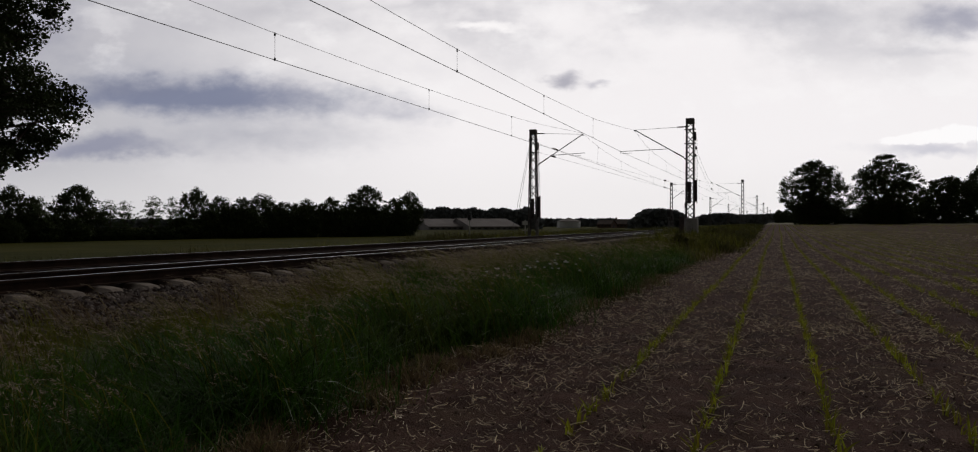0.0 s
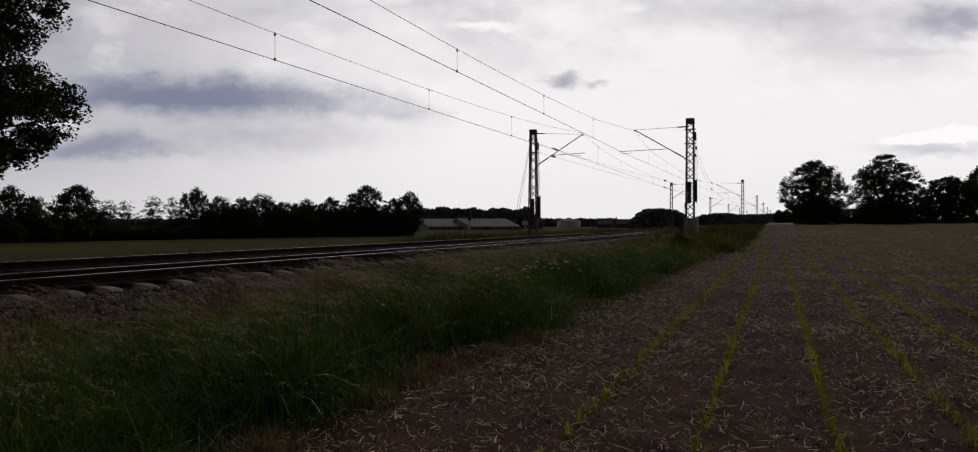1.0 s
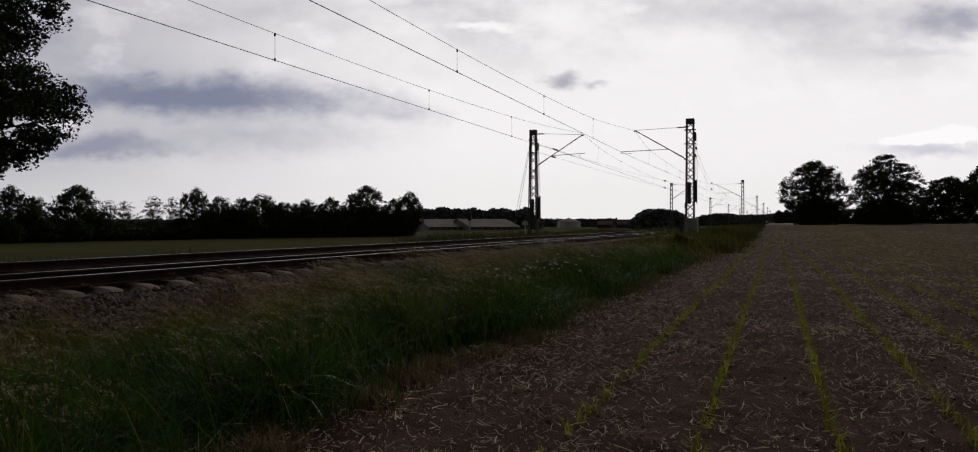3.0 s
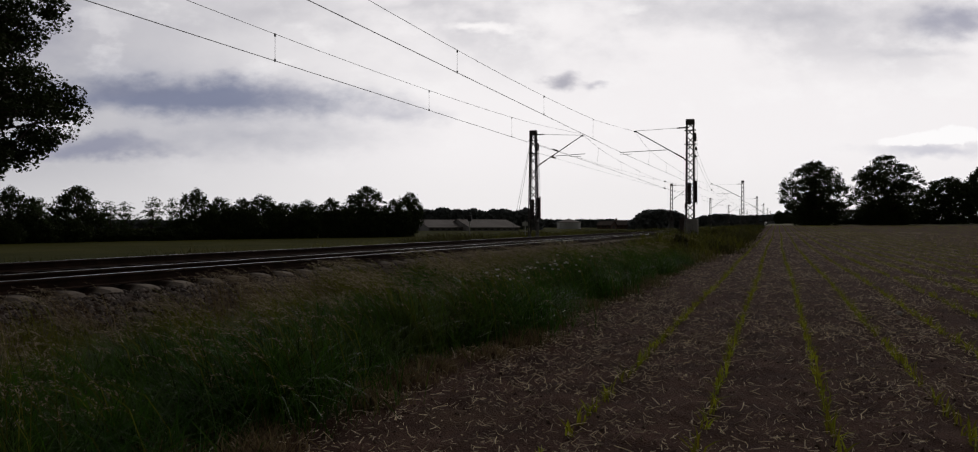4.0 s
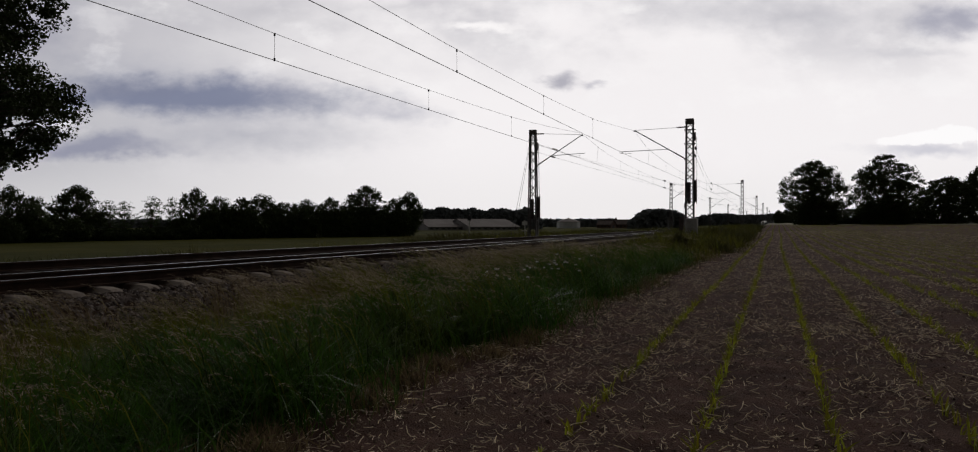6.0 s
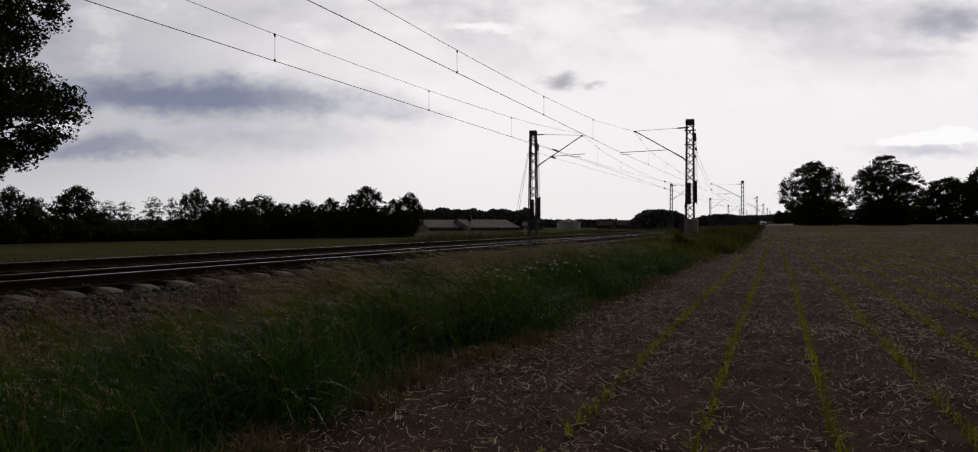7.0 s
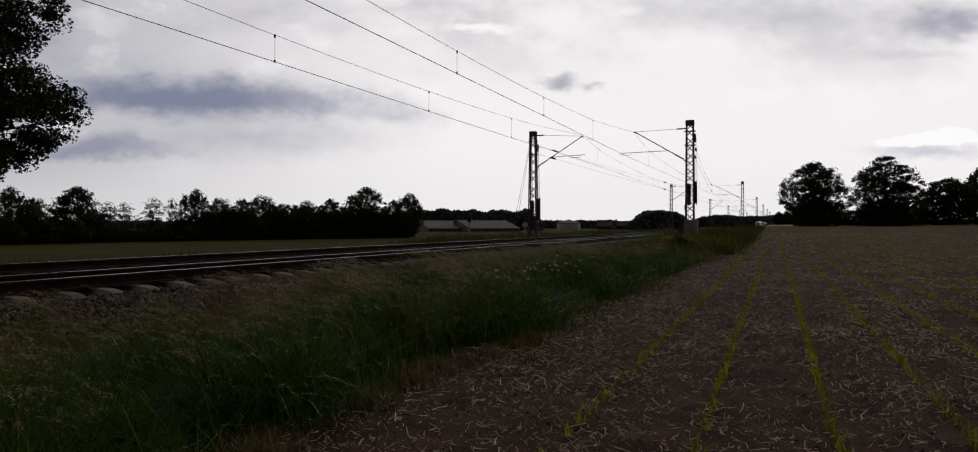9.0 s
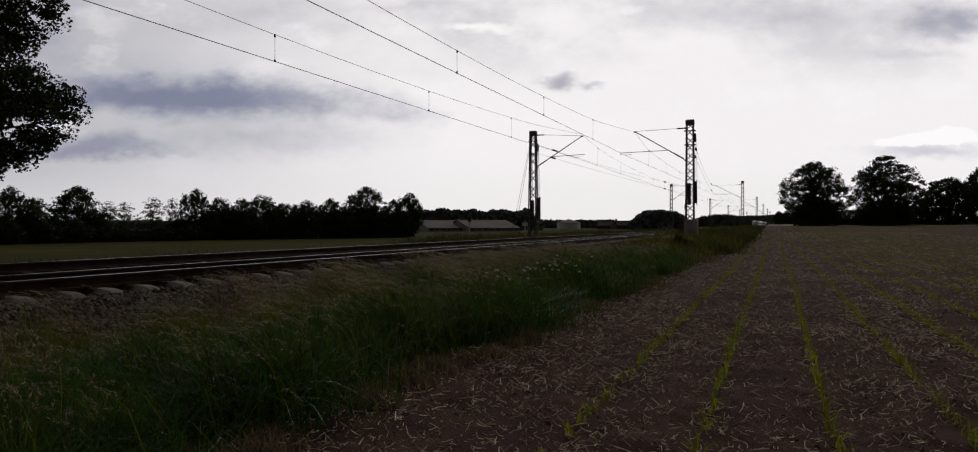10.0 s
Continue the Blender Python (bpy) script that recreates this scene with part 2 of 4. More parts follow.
    em.inputs[1].default_value = 1.0
    k.put(k.out.inputs[0], em.outputs[0])
    return k.mat


M_CLOUDS = cloud_material()

# ---- mesh helpers ----


def to_mesh(name, verts, faces, mat, smooth=False):
    me = bpy.data.meshes.new(name)
    me.from_pydata(verts.tolist() if hasattr(verts, "tolist") else verts, [], faces.tolist() if hasattr(faces, "tolist") else faces)
    me.materials.append(mat)
    if smooth:
        me.shade_smooth()
    return me


def part(name, shape, mat, parent=None, label="", smooth=False):
    """Links one mesh, from (verts, faces) or a mesh, under a thing or a part."""
    me = shape if isinstance(shape, bpy.types.Mesh) else to_mesh(name, shape[0], shape[1], mat, smooth)
    ob = new(name, me)
    if parent is not None:
        ob.parent = parent
    if label:
        ob["label"] = label
    return ob


def thing(name, x, y, z, label, category, group="", turn=0.0, kind=""):
    ob = new(name)
    ob.matrix_basis = pose(x, y, z, 0, 0, turn)
    return tagged(ob, label, category, group, kind)


def joined(shapes):
    verts, faces = [], []
    for v, f in shapes:
        k = len(verts)
        verts += [tuple(p) for p in v]
        faces += [tuple(i + k for i in q) for q in f]
    return verts, faces


def box(cx, cy, cz, sx, sy, sz, cut=0.0):
    """A box; with cut, its upright and top edges are chamfered."""
    x, y, z = sx / 2, sy / 2, sz / 2
    if not cut:
        v = [(cx + a * x, cy + b * y, cz + c * z) for c in (-1, 1) for a, b in ((-1, -1), (1, -1), (1, 1), (-1, 1))]
        return v, [(3, 2, 1, 0), (4, 5, 6, 7), (0, 1, 5, 4), (1, 2, 6, 5), (2, 3, 7, 6), (3, 0, 4, 7)]
    ring = [(-x + cut, -y), (x - cut, -y), (x, -y + cut), (x, y - cut), (x - cut, y), (-x + cut, y), (-x, y - cut), (-x, -y + cut)]
    v = [(cx + a, cy + b, cz - z) for a, b in ring] + [(cx + a, cy + b, cz + z - cut) for a, b in ring]
    v += [(cx + a * (1 - cut / x), cy + b * (1 - cut / y), cz + z) for a, b in ring]
    f = [tuple(range(7, -1, -1)), tuple(range(16, 24))]
    f += [(i + k, (i + 1) % 8 + k, (i + 1) % 8 + k + 8, i + k + 8) for k in (0, 8) for i in range(8)]
    return v, f


def tube(points, radius, sides=6, ends=True):
    """A round bar along points; radius is a number or one for each point."""
    pts = [Vector(p) for p in points]
    radii = radius if isinstance(radius, (list, tuple)) else [radius] * len(pts)
    v, f = [], []
    for i, p in enumerate(pts):
        d = (pts[min(i + 1, len(pts) - 1)] - pts[max(i - 1, 0)]).normalized()
        a = d.orthogonal().normalized() if abs(d.z) > 0.95 else d.cross(Vector((0, 0, 1))).normalized()
        b = d.cross(a)
        v += [tuple(p + (a * math.cos(k * math.tau / sides) + b * math.sin(k * math.tau / sides)) * radii[i]) for k in range(sides)]
        if i:
            o = (i - 1) * sides
            f += [(o + k, o + (k + 1) % sides, o + sides + (k + 1) % sides, o + sides + k) for k in range(sides)]
    if ends:
        f += [tuple(range(sides - 1, -1, -1)), tuple(range(len(v) - sides, len(v)))]
    return v, f


def lathe(profile, x=0, y=0, z=0, sides=16):
    """A turned body: profile holds (radius, height)."""
    v = [(x + r * math.cos(k * math.tau / sides), y + r * math.sin(k * math.tau / sides), z + h) for r, h in profile for k in range(sides)]
    f = [(i * sides + k, i * sides + (k + 1) % sides, (i + 1) * sides + (k + 1) % sides, (i + 1) * sides + k)
         for i in range(len(profile) - 1) for k in range(sides)]
    return v, f + [tuple(range(sides - 1, -1, -1)), tuple(range(len(v) - sides, len(v)))]


def fbm(x, y, seed, octaves=3):
    """Smooth value noise over arrays, about -1 to 1."""
    total, amp = np.zeros_like(x), 1.0
    for o in range(octaves):
        fx, fy = x * 2 ** o + seed * 17.3, y * 2 ** o + seed * 9.1
        ix, iy = np.floor(fx).astype(np.int64), np.floor(fy).astype(np.int64)
        tx, ty = fx - ix, fy - iy
        tx, ty = tx * tx * (3 - 2 * tx), ty * ty * (3 - 2 * ty)

        def h(a, b):
            q = (a * 374761393 + b * 668265263 + seed * 1442695) & 0x7FFFFFFF
            q = ((q ^ (q >> 13)) * 1274126177) & 0x7FFFFFFF
            return (q & 0xFFFF) / 32767.5 - 1
        top = h(ix, iy) * (1 - tx) + h(ix + 1, iy) * tx
        low = h(ix, iy + 1) * (1 - tx) + h(ix + 1, iy + 1) * tx
        total += amp * (top * (1 - ty) + low * ty)
        amp *= 0.5
    return total / 1.75


def smooth(a, b, x):
    t = np.clip((x - a) / (b - a), 0, 1)
    return t * t * (3 - 2 * t)


# ---- the lie of the land ----
RAIL_Z = 0.615          # top of the rails
NEAR, FAR = -9.16, -13.16  # middle lines of the two tracks
CANT = {NEAR: 0.03, FAR: 0.085}  # how much lower each track's outer rail lies
RAIL_H = 0.149
EDGE = -2.85            # where the bare field meets the grass


def land(x, y):
    """Height of the ground at (x, y), arrays."""
    x, y = np.asarray(x, float), np.asarray(y, float)
    field = 1.05 * smooth(35, 190, y + 0.35 * x) * smooth(-6, -2, x)
    verge = 0.12 * smooth(-2.7, -6.5, x)
    beyond = -1.5 * smooth(-15.5, -26, x)
    return field + verge + beyond + 0.6 * smooth(203, 260, y + 0.35 * x) * smooth(-6, -2, x)


def line_bend(y):
    """The railway bears slightly to the right in the distance."""
    return 0.0058 * max(0.0, y - 120.0)


def row_bend(y):
    """The drill's wander along the crop rows."""
    y = np.asarray(y, float)
    return 0.055 * np.sin(y * 0.10 + 0.5) + 0.015 * np.sin(y * 0.41) - 0.02


def steps(spans):
    out = [spans[0][0]]
    for a, b, d0, d1 in spans:
        x = a
        while x < b - 1e-6:
            x += d0 + (d1 - d0) * (x - a) / (b - a)
            out.append(min(x, b))
    return np.unique(np.round(out, 4))


def ground_z(gx, gy):
    """The ground with its clods, furrows and hummocks, arrays."""
    gx, gy = np.asarray(gx, float), np.asarray(gy, float)
    z = land(gx, gy)
    bare = smooth(EDGE - 0.3, EDGE + 0.5, gx)
    near = smooth(45, 14, np.hypot(gx, gy))
    clods = fbm(gx * 5.5, gy * 5.5, 3, 3) * 0.022 + np.maximum(fbm(gx * 11, gy * 11, 5, 2), 0) * 0.02
    furrow = -0.018 * np.cos((gx - row_bend(gy) - 0.30) / 0.75 * math.tau)
    z = z + bare * near * (clods + furrow) + bare * (1 - near) * furrow * smooth(90, 30, gy)
    return z + (1 - bare) * 0.04 * fbm(gx * 0.8, gy * 0.8, 7, 2)


def build_ground():
    xs = np.concatenate((-steps([(24, 60, 3, 8), (60, 400, 12, 60), (400, 3000, 100, 500)])[::-1],
                         steps([(-23.9, -14, 0.7, 0.7), (-14, -7.5, 2, 1), (-7.5, -3.2, 0.35, 0.15), (-3.2, 7.5, 0.055, 0.07), (7.5, 30, 0.1, 1.2),
                                (30, 400, 2, 50), (400, 3000, 100, 500)])))
    ys = np.concatenate((-steps([(12, 60, 2, 8), (60, 1500, 20, 300)])[::-1],
                         steps([(-11.9, 2.2, 1, 0.4), (2.2, 14, 0.05, 0.1), (14, 45, 0.12, 0.8), (45, 400, 1, 14), (400, 4000, 30, 500)])))
    gx, gy = np.meshgrid(xs, ys)
    z = ground_z(gx, gy)
    w = len(xs)
    n = np.arange(w * len(ys)).reshape(len(ys), w)
    quads = np.stack((n[:-1, :-1], n[:-1, 1:], n[1:, 1:], n[1:, :-1]), -1).reshape(-1, 4)
    me = to_mesh("ground", np.stack((gx, gy, z), -1).reshape(-1, 3), quads, M_SOIL, True)
    me.materials.append(M_VERGE)
    me.materials.append(M_MEADOW)
    me.materials.append(M_STUBBLE)
    mid = ((gx[:-1, :-1] + gx[1:, 1:]) / 2).reshape(-1)
    midy = ((gy[:-1, :-1] + gy[1:, 1:]) / 2).reshape(-1)
    edge = EDGE + 0.18 * fbm(midy * 0.9, midy * 0 + 3.3, 4, 3)
    index = np.where(mid > edge, 0, np.where(mid > -23, 1, 2))
    index = np.where((midy + 0.35 * mid > 215) & (mid > -4), 3, index)
    me.polygons.foreach_set("material_index", index.astype(np.int32))
    tagged(new("ground", me), "bare brown field with a grassy railway verge", "ground", kind="structure")


build_ground()


def build_sky():
    """A far sheet of cloud in front of the camera, turning slowly with the wind."""
    cols, rows_ = 40, 14
    v, f = [], []
    for j in range(rows_ + 1):
        for i in range(cols + 1):
            a, e = radians(-62 + 124 * i / cols), radians(-3 + 34 * j / rows_)
            v.append((3800 * math.sin(a) * math.cos(e), 3800 * math.cos(a) * math.cos(e), 3800 * math.sin(e)))
    f = [(j * (cols + 1) + i, j * (cols + 1) + i + 1, (j + 1) * (cols + 1) + i + 1, (j + 1) * (cols + 1) + i) for j in range(rows_) for i in range(cols)]
    ob = part("backdrop", (v, f), M_CLOUDS, smooth=True)
    return tagged(ob, "grey broken cloud with bright gaps over the plain", "sky", kind="structure")


clouds = build_sky()

# ---- the railway ----


def build_ballast():
    prof = [(-18.2, -0.35), (-16.6, 0.10), (-15.1, 0.36), (-14.9, 0.375), (-11.4, 0.375), (-11.1, 0.30), (-10.8, 0.375), (-7.9, 0.395), (-7.45, 0.34), (-6.3, 0.02)]
    ys = steps([(-30, 90, 1, 2), (90, 1600, 10, 80)])
    v = [(x + line_bend(y), y, z) for y in ys for x, z in prof]
    w = len(prof)
    f = [(j * w + i, j * w + i + 1, (j + 1) * w + i + 1, (j + 1) * w + i) for j in range(len(ys) - 1) for i in range(w - 1)]
    bed = part("ballast_bed", (v, f), M_BALLAST)
    return tagged(bed, "dark rusty brown ballast bed under two tracks", "ballast", kind="structure")


build_ballast()


def rail_shape(x, top, y0, y1):
    """Foot, web and head in one section, swept along the track."""
    half = [(0.0625, 0.0), (0.0625, 0.012), (0.012, 0.03), (0.0085, 0.08), (0.012, 0.106), (0.034, 0.114), (0.035, 0.140), (0.027, RAIL_H)]
    ring = half + [(-a, b) for a, b in reversed(half)]
    ys = [y0, 120.0, y1]
    w = len(ring)
    v = [(x + a + line_bend(y), y, top - RAIL_H + b) for y in ys for a, b in ring]
    f = [(o + i, o + (i + 1) % w, o + w + (i + 1) % w, o + w + i) for o in (0, w) for i in range(w)] + [tuple(range(w - 1, -1, -1)), tuple(range(2 * w, 3 * w))]
    return v, f


def sleeper_shape():
    """A concrete sleeper: broad rail seats, a waist, rounded shoulders and sloping ends."""
    prof = [(-1.3, 0.085), (-1.25, 0.15), (-1.1, 0.178), (-0.95, 0.18), (-0.55, 0.18), (-0.35, 0.135), (0.35, 0.135), (0.55, 0.18), (0.95, 0.18), (1.1, 0.178), (1.25, 0.15), (1.3, 0.085)]
    rows_ = [(-0.15, -0.20, 0.0), (-0.135, 0.0, 0.62), (-0.085, 0.0, 0.93), (0.0, 0.0, 1.0), (0.085, 0.0, 0.93), (0.135, 0.0, 0.62), (0.15, -0.20, 0.0)]
    w = len(prof)
    v = [(a, y, drop + c * k) for y, drop, k in rows_ for a, c in prof]
    f = [(j * w + i, j * w + i + 1, (j + 1) * w + i + 1, (j + 1) * w + i) for j in range(len(rows_) - 1) for i in range(w - 1)]
    f += [tuple(j * w for j in range(len(rows_))), tuple(j * w + w - 1 for j in reversed(range(len(rows_))))]
    return v, f


def build_track(mid, label):
    track = tagged(new("railway_track"), label, "railway track", "two tracks", "structure")
    for side in (-0.7535, 0.7535):
        top = RAIL_Z - (CANT[mid] if side < 0 else 0.0)
        rail = part("rail", rail_shape(mid + side, top, -30, 1500), M_RUST, track, "rusty rail with a polished running surface")
        strip = [(mid + side + a + line_bend(y), y, top + 0.0015 - abs(a) * 0.02) for y in (-30, 120, 1500) for a in (-0.026, 0.0, 0.026)]
        part("running_surface", (strip, [(0, 1, 4, 3), (1, 2, 5, 4), (3, 4, 7, 6), (4, 5, 8, 7)]), M_RAILTOP, rail, "polished steel running surface")
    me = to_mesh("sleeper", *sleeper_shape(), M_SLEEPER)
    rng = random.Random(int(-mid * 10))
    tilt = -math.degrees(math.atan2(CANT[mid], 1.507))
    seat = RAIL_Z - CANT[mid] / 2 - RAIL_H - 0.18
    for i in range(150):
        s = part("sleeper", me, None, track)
        # The far track's sleepers are turned, their pale end away from the near track.
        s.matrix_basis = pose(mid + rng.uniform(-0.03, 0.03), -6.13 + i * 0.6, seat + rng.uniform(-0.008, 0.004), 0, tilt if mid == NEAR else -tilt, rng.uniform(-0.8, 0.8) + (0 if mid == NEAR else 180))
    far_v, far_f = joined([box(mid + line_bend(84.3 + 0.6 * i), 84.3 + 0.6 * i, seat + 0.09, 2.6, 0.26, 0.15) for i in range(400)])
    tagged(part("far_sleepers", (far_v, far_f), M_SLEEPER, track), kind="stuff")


build_track(NEAR, "straight railway track with concrete sleepers beside the verge")
build_track(FAR, "straight railway track with concrete sleepers beyond the first")


def scatter_stones(name, mat, n, area, size, height, label, seed):
    rng = np.random.default_rng(seed)
    x, y = area(rng, n)
    z = height(x, y)
    base = np.array([(1, 0, 0), (-0.5, 0.87, 0), (-0.5, -0.87, 0), (0.3, 0.2, 0.8), (-0.4, -0.1, 0.7), (0.1, -0.5, 0.55)])
    faces = np.array([(0, 1, 3), (1, 4, 3), (1, 2, 4), (2, 5, 4), (2, 0, 5), (0, 3, 5), (3, 4, 5)])
    a = rng.uniform(0, math.tau, n)
    s = rng.uniform(*size, n)
    p = base[None] * (1 + rng.uniform(-0.35, 0.35, (n, 6, 3)))
    px = p[..., 0] * np.cos(a)[:, None] - p[..., 1] * np.sin(a)[:, None]
    py = p[..., 0] * np.sin(a)[:, None] + p[..., 1] * np.cos(a)[:, None]
    v = np.stack((px * s[:, None] + x[:, None], py * s[:, None] + y[:, None], p[..., 2] * s[:, None] * 0.9 + z[:, None] - 0.2 * s[:, None]), -1).reshape(-1, 3)
    f = (faces[None] + np.arange(n)[:, None, None] * 6).reshape(-1, 3)
    return tagged(part(name, (v, f), mat), label, "stones", kind="stuff")


def shoulder_z(x, y):
    return np.interp(x, [-18.2, -16.6, -15.1, -10.8, -7.9, -7.45, -6.3], [-0.35, 0.10, 0.375, 0.375, 0.395, 0.34, 0.03])


scatter_stones("ballast_stones", M_STONE, 17000, lambda r, n: (r.uniform(-15.2, -7.6, n), r.uniform(0.6, 5.6, n) ** 2 - 1), (0.025, 0.045), shoulder_z,
               "dark rust-stained ballast stones between the sleepers", 11)
scatter_stones("shoulder_stones", M_PALE_STONE, 11000, lambda r, n: (r.uniform(-8.0, -6.2, n), r.uniform(0.6, 5.6, n) ** 2 - 1), (0.03, 0.065), shoulder_z,
               "pale loose ballast stones on the track shoulder", 12)


# ---- overhead line ----
SPANS = (-10.0, 49.0, 120.0, 188.0, 253.0, 320.0, 388.0)
CONTACT_Z, LOW_Z, HIGH_Z = 5.95, 6.64, 7.48


def mast_leg(sx, sy, h, w0, w1):
    """An angle-section corner post leaning inwards."""
    t, a = 0.012, 0.09
    v = []
    for z, w in ((0, w0), (h, w1)):
        x, y = sx * w / 2, sy * w * 0.36
        v += [(x, y, z), (x - sx * a, y, z), (x - sx * a, y - sy * t, z), (x - sx * t, y - sy * t, z), (x - sx * t, y - sy * a, z), (x, y - sy * a, z)]
    return v, [(0, 1, 2, 3, 4, 5), (11, 10, 9, 8, 7, 6)] + [(i, (i + 1) % 6, 6 + (i + 1) % 6, 6 + i) for i in range(6)]


def insulator(a, b, r=0.06):
    """A ribbed insulator between two points."""
    a, b = Vector(a), Vector(b)
    n = 9
    pts = [a.lerp(b, i / n) for i in range(n + 1)]
    return tube(pts, [r if i % 2 else r * 0.45 for i in range(n + 1)], 8)


def lattice_mast(x, y, side, base_z, height, label, weights=0.0, reach=3.5, foundation=0.6, wide=(0.52, 0.40), past=0.1):
    """A lattice mast with its cantilever towards side (+1: to +x). weights: height of the tension weights, 0 for none. past: the registration tube's reach beyond the tip."""
    m = thing("catenary_mast", x, y, base_z, label, "catenary mast", "masts along the railway")
    w0, w1 = wide
    part("foundation", box(-0.12 * side if weights else 0, 0, foundation / 2 - 0.45, wide[0] + 0.16, wide[0] + 0.16, foundation + 0.3, 0.06), M_CONCRETE, m, "pale concrete foundation block")
    z0 = foundation - 0.35
    h = height - z0
    for sx in (-1, 1):
        for sy in (-1, 1):
            leg = part("mast_leg", mast_leg(sx, sy, h, w0, w1), M_STEEL, m)
            leg.location.z = z0
    n = 13 if weights else 11
    for face in (-1, 1):
        for i in range(n):
            a, b = i / n, (i + 1) / n
            wa, wb = w0 + (w1 - w0) * a, w0 + (w1 - w0) * b
            za, zb = z0 + h * a * 0.985, z0 + h * b * 0.985
            s = face if i % 2 else -face
            part("lacing_bar", tube([(s * wa / 2 * 0.92, face * wa * 0.36, za), (-s * wb / 2 * 0.92, face * wb * 0.36, zb)], 0.031, 4), M_STEEL, m)
    for sx in (-1, 1):
        for i in range(0, n, 2):
            a, b = i / n, (i + 1) / n
            wa = w0 + (w1 - w0) * (a + b) / 2
            part("batten_plate", box(sx * wa / 2, 0, z0 + h * (a + b) / 2, 0.012, wa * 0.7, 0.09), M_STEEL, m)
    part("mast_head", box(0, 0, height - 0.16, w1 + 0.03, w1 * 0.8, 0.34, 0.02), M_STEEL, m)
    zc, zm = CONTACT_Z - base_z, HIGH_Z - base_z
    x0, xt = side * w1 / 2, side * reach
    root, tip = Vector((x0, 0, zc - (0.62 if side > 0 else 0.45))), Vector((xt, 0, zm - (0.12 if side > 0 else 0.0)))
    d = tip - root
    part("cantilever_tube", tube([root + d * 0.22, tip], 0.032, 8), M_GALV, m)
    part("insulator", insulator(root + d * 0.04, root + d * 0.23), M_PORCELAIN, m)
    part("bracket", box(x0 + side * 0.05, 0, root.z, 0.16, 0.12, 0.1), M_STEEL, m)
    part("top_stay", tube([(x0 + side * 0.55, 0, zm + 0.08), (xt, 0, tip.z + 0.02)], 0.013, 6), M_GALV, m)
    part("insulator", insulator((x0 + side * 0.02, 0, zm + 0.09), (x0 + side * 0.56, 0, zm + 0.08)), M_PORCELAIN, m)
    part("bracket", box(x0 + side * 0.03, 0, zm + 0.09, 0.12, 0.12, 0.1), M_STEEL, m)
    part("clamp", box(xt, 0, tip.z - 0.02, 0.16, 0.08, 0.09), M_GALV, m)
    q = root + d * 0.34
    end = Vector((xt + side * past, 0, zc + 0.16))
    part("registration_tube", tube([q, end], 0.02, 8), M_GALV, m)
    hang = q.lerp(end, 0.55) if past < 0.5 else end
    part("steady_arm", tube([hang, hang + Vector((0, 0, -0.1)), hang + Vector((0.35, 0.02, -0.14)), hang + Vector((0.75, 0.03, -0.12))], 0.013, 6), M_GALV, m)
    if weights:
        for sx, hh in ((-0.06, 0.0), (w0 / 2 + 0.02, 0.12)):
            rod = part("weight_rod", tube([(sx, 0.05, weights - 0.1 + hh), (sx, 0.05, height - 1.4)], 0.012, 6), M_GALV, m)
            for i in range(8):
                part("tension_weight", lathe([(0.105, 0), (0.115, 0.02), (0.115, 0.15), (0.105, 0.17)], sx, 0.05, weights + hh + 0.175 * i, 14), M_WEIGHT, rod)
        part("weight_guard", box(w0 / 2 + 0.13, 0.05, weights + 0.8, 0.03, 0.24, 1.6, 0.005), M_WEIGHT, m, "dark guard channel beside the weights")
        wheel = [(0.02, -0.05), (0.27, -0.05), (0.30, -0.02), (0.25, 0.0), (0.30, 0.02), (0.27, 0.05), (0.02, 0.05)]
        v, f = lathe(wheel, sides=18)
        part("pulley_wheel", ([(c + w1 / 2 + 0.07, a, b + height - 1.15) for a, b, c in v], f), M_STEEL, m, "grooved tension wheel")
        for dz in (-0.7, -1.6):
            part("cross_bracket", box(0, 0, height + dz, w1 + 0.22, 0.1, 0.07), M_STEEL, m)
        part("weight_rope", tube([(w1 / 2 + 0.17, 0, height - 1.2), (w0 / 2 + 0.15, 0, weights + 1.4)], 0.01, 5), M_WIRE, m)
    return m


PAIR = SPANS[1]
lattice_mast(-15.9, PAIR, 1, -0.1, 7.95, "dark lattice steel mast with cantilever and iron tension weights", 1.75, 3.5, 0.5, (0.68, 0.46), 0.2)
lattice_mast(-5.27, PAIR, -1, 0.25, 7.83, "dark lattice steel mast on pale concrete block with tension weights", 2.35, 3.53, 1.72, (0.58, 0.5), 1.0)
plain_left = lattice_mast(-15.8, SPANS[2], 1, 0.0, 7.85, "slim lattice steel mast with a cantilever beside the track", 0.0, 3.0, 0.6)
plain_right = lattice_mast(-5.05, SPANS[2], -1, 0.3, 7.8, "slim lattice steel mast with a cantilever above the verge", 0.0, 3.9, 0.9)
for s in SPANS[3:]:
    copy_thing(plain_left, pose(-15.8 + line_bend(s), s, 0))
    copy_thing(plain_right, pose(-5.05 + line_bend(s), s, 0.3))


def stagger(i, side):
    return (0.28 if i % 2 else -0.28) * side


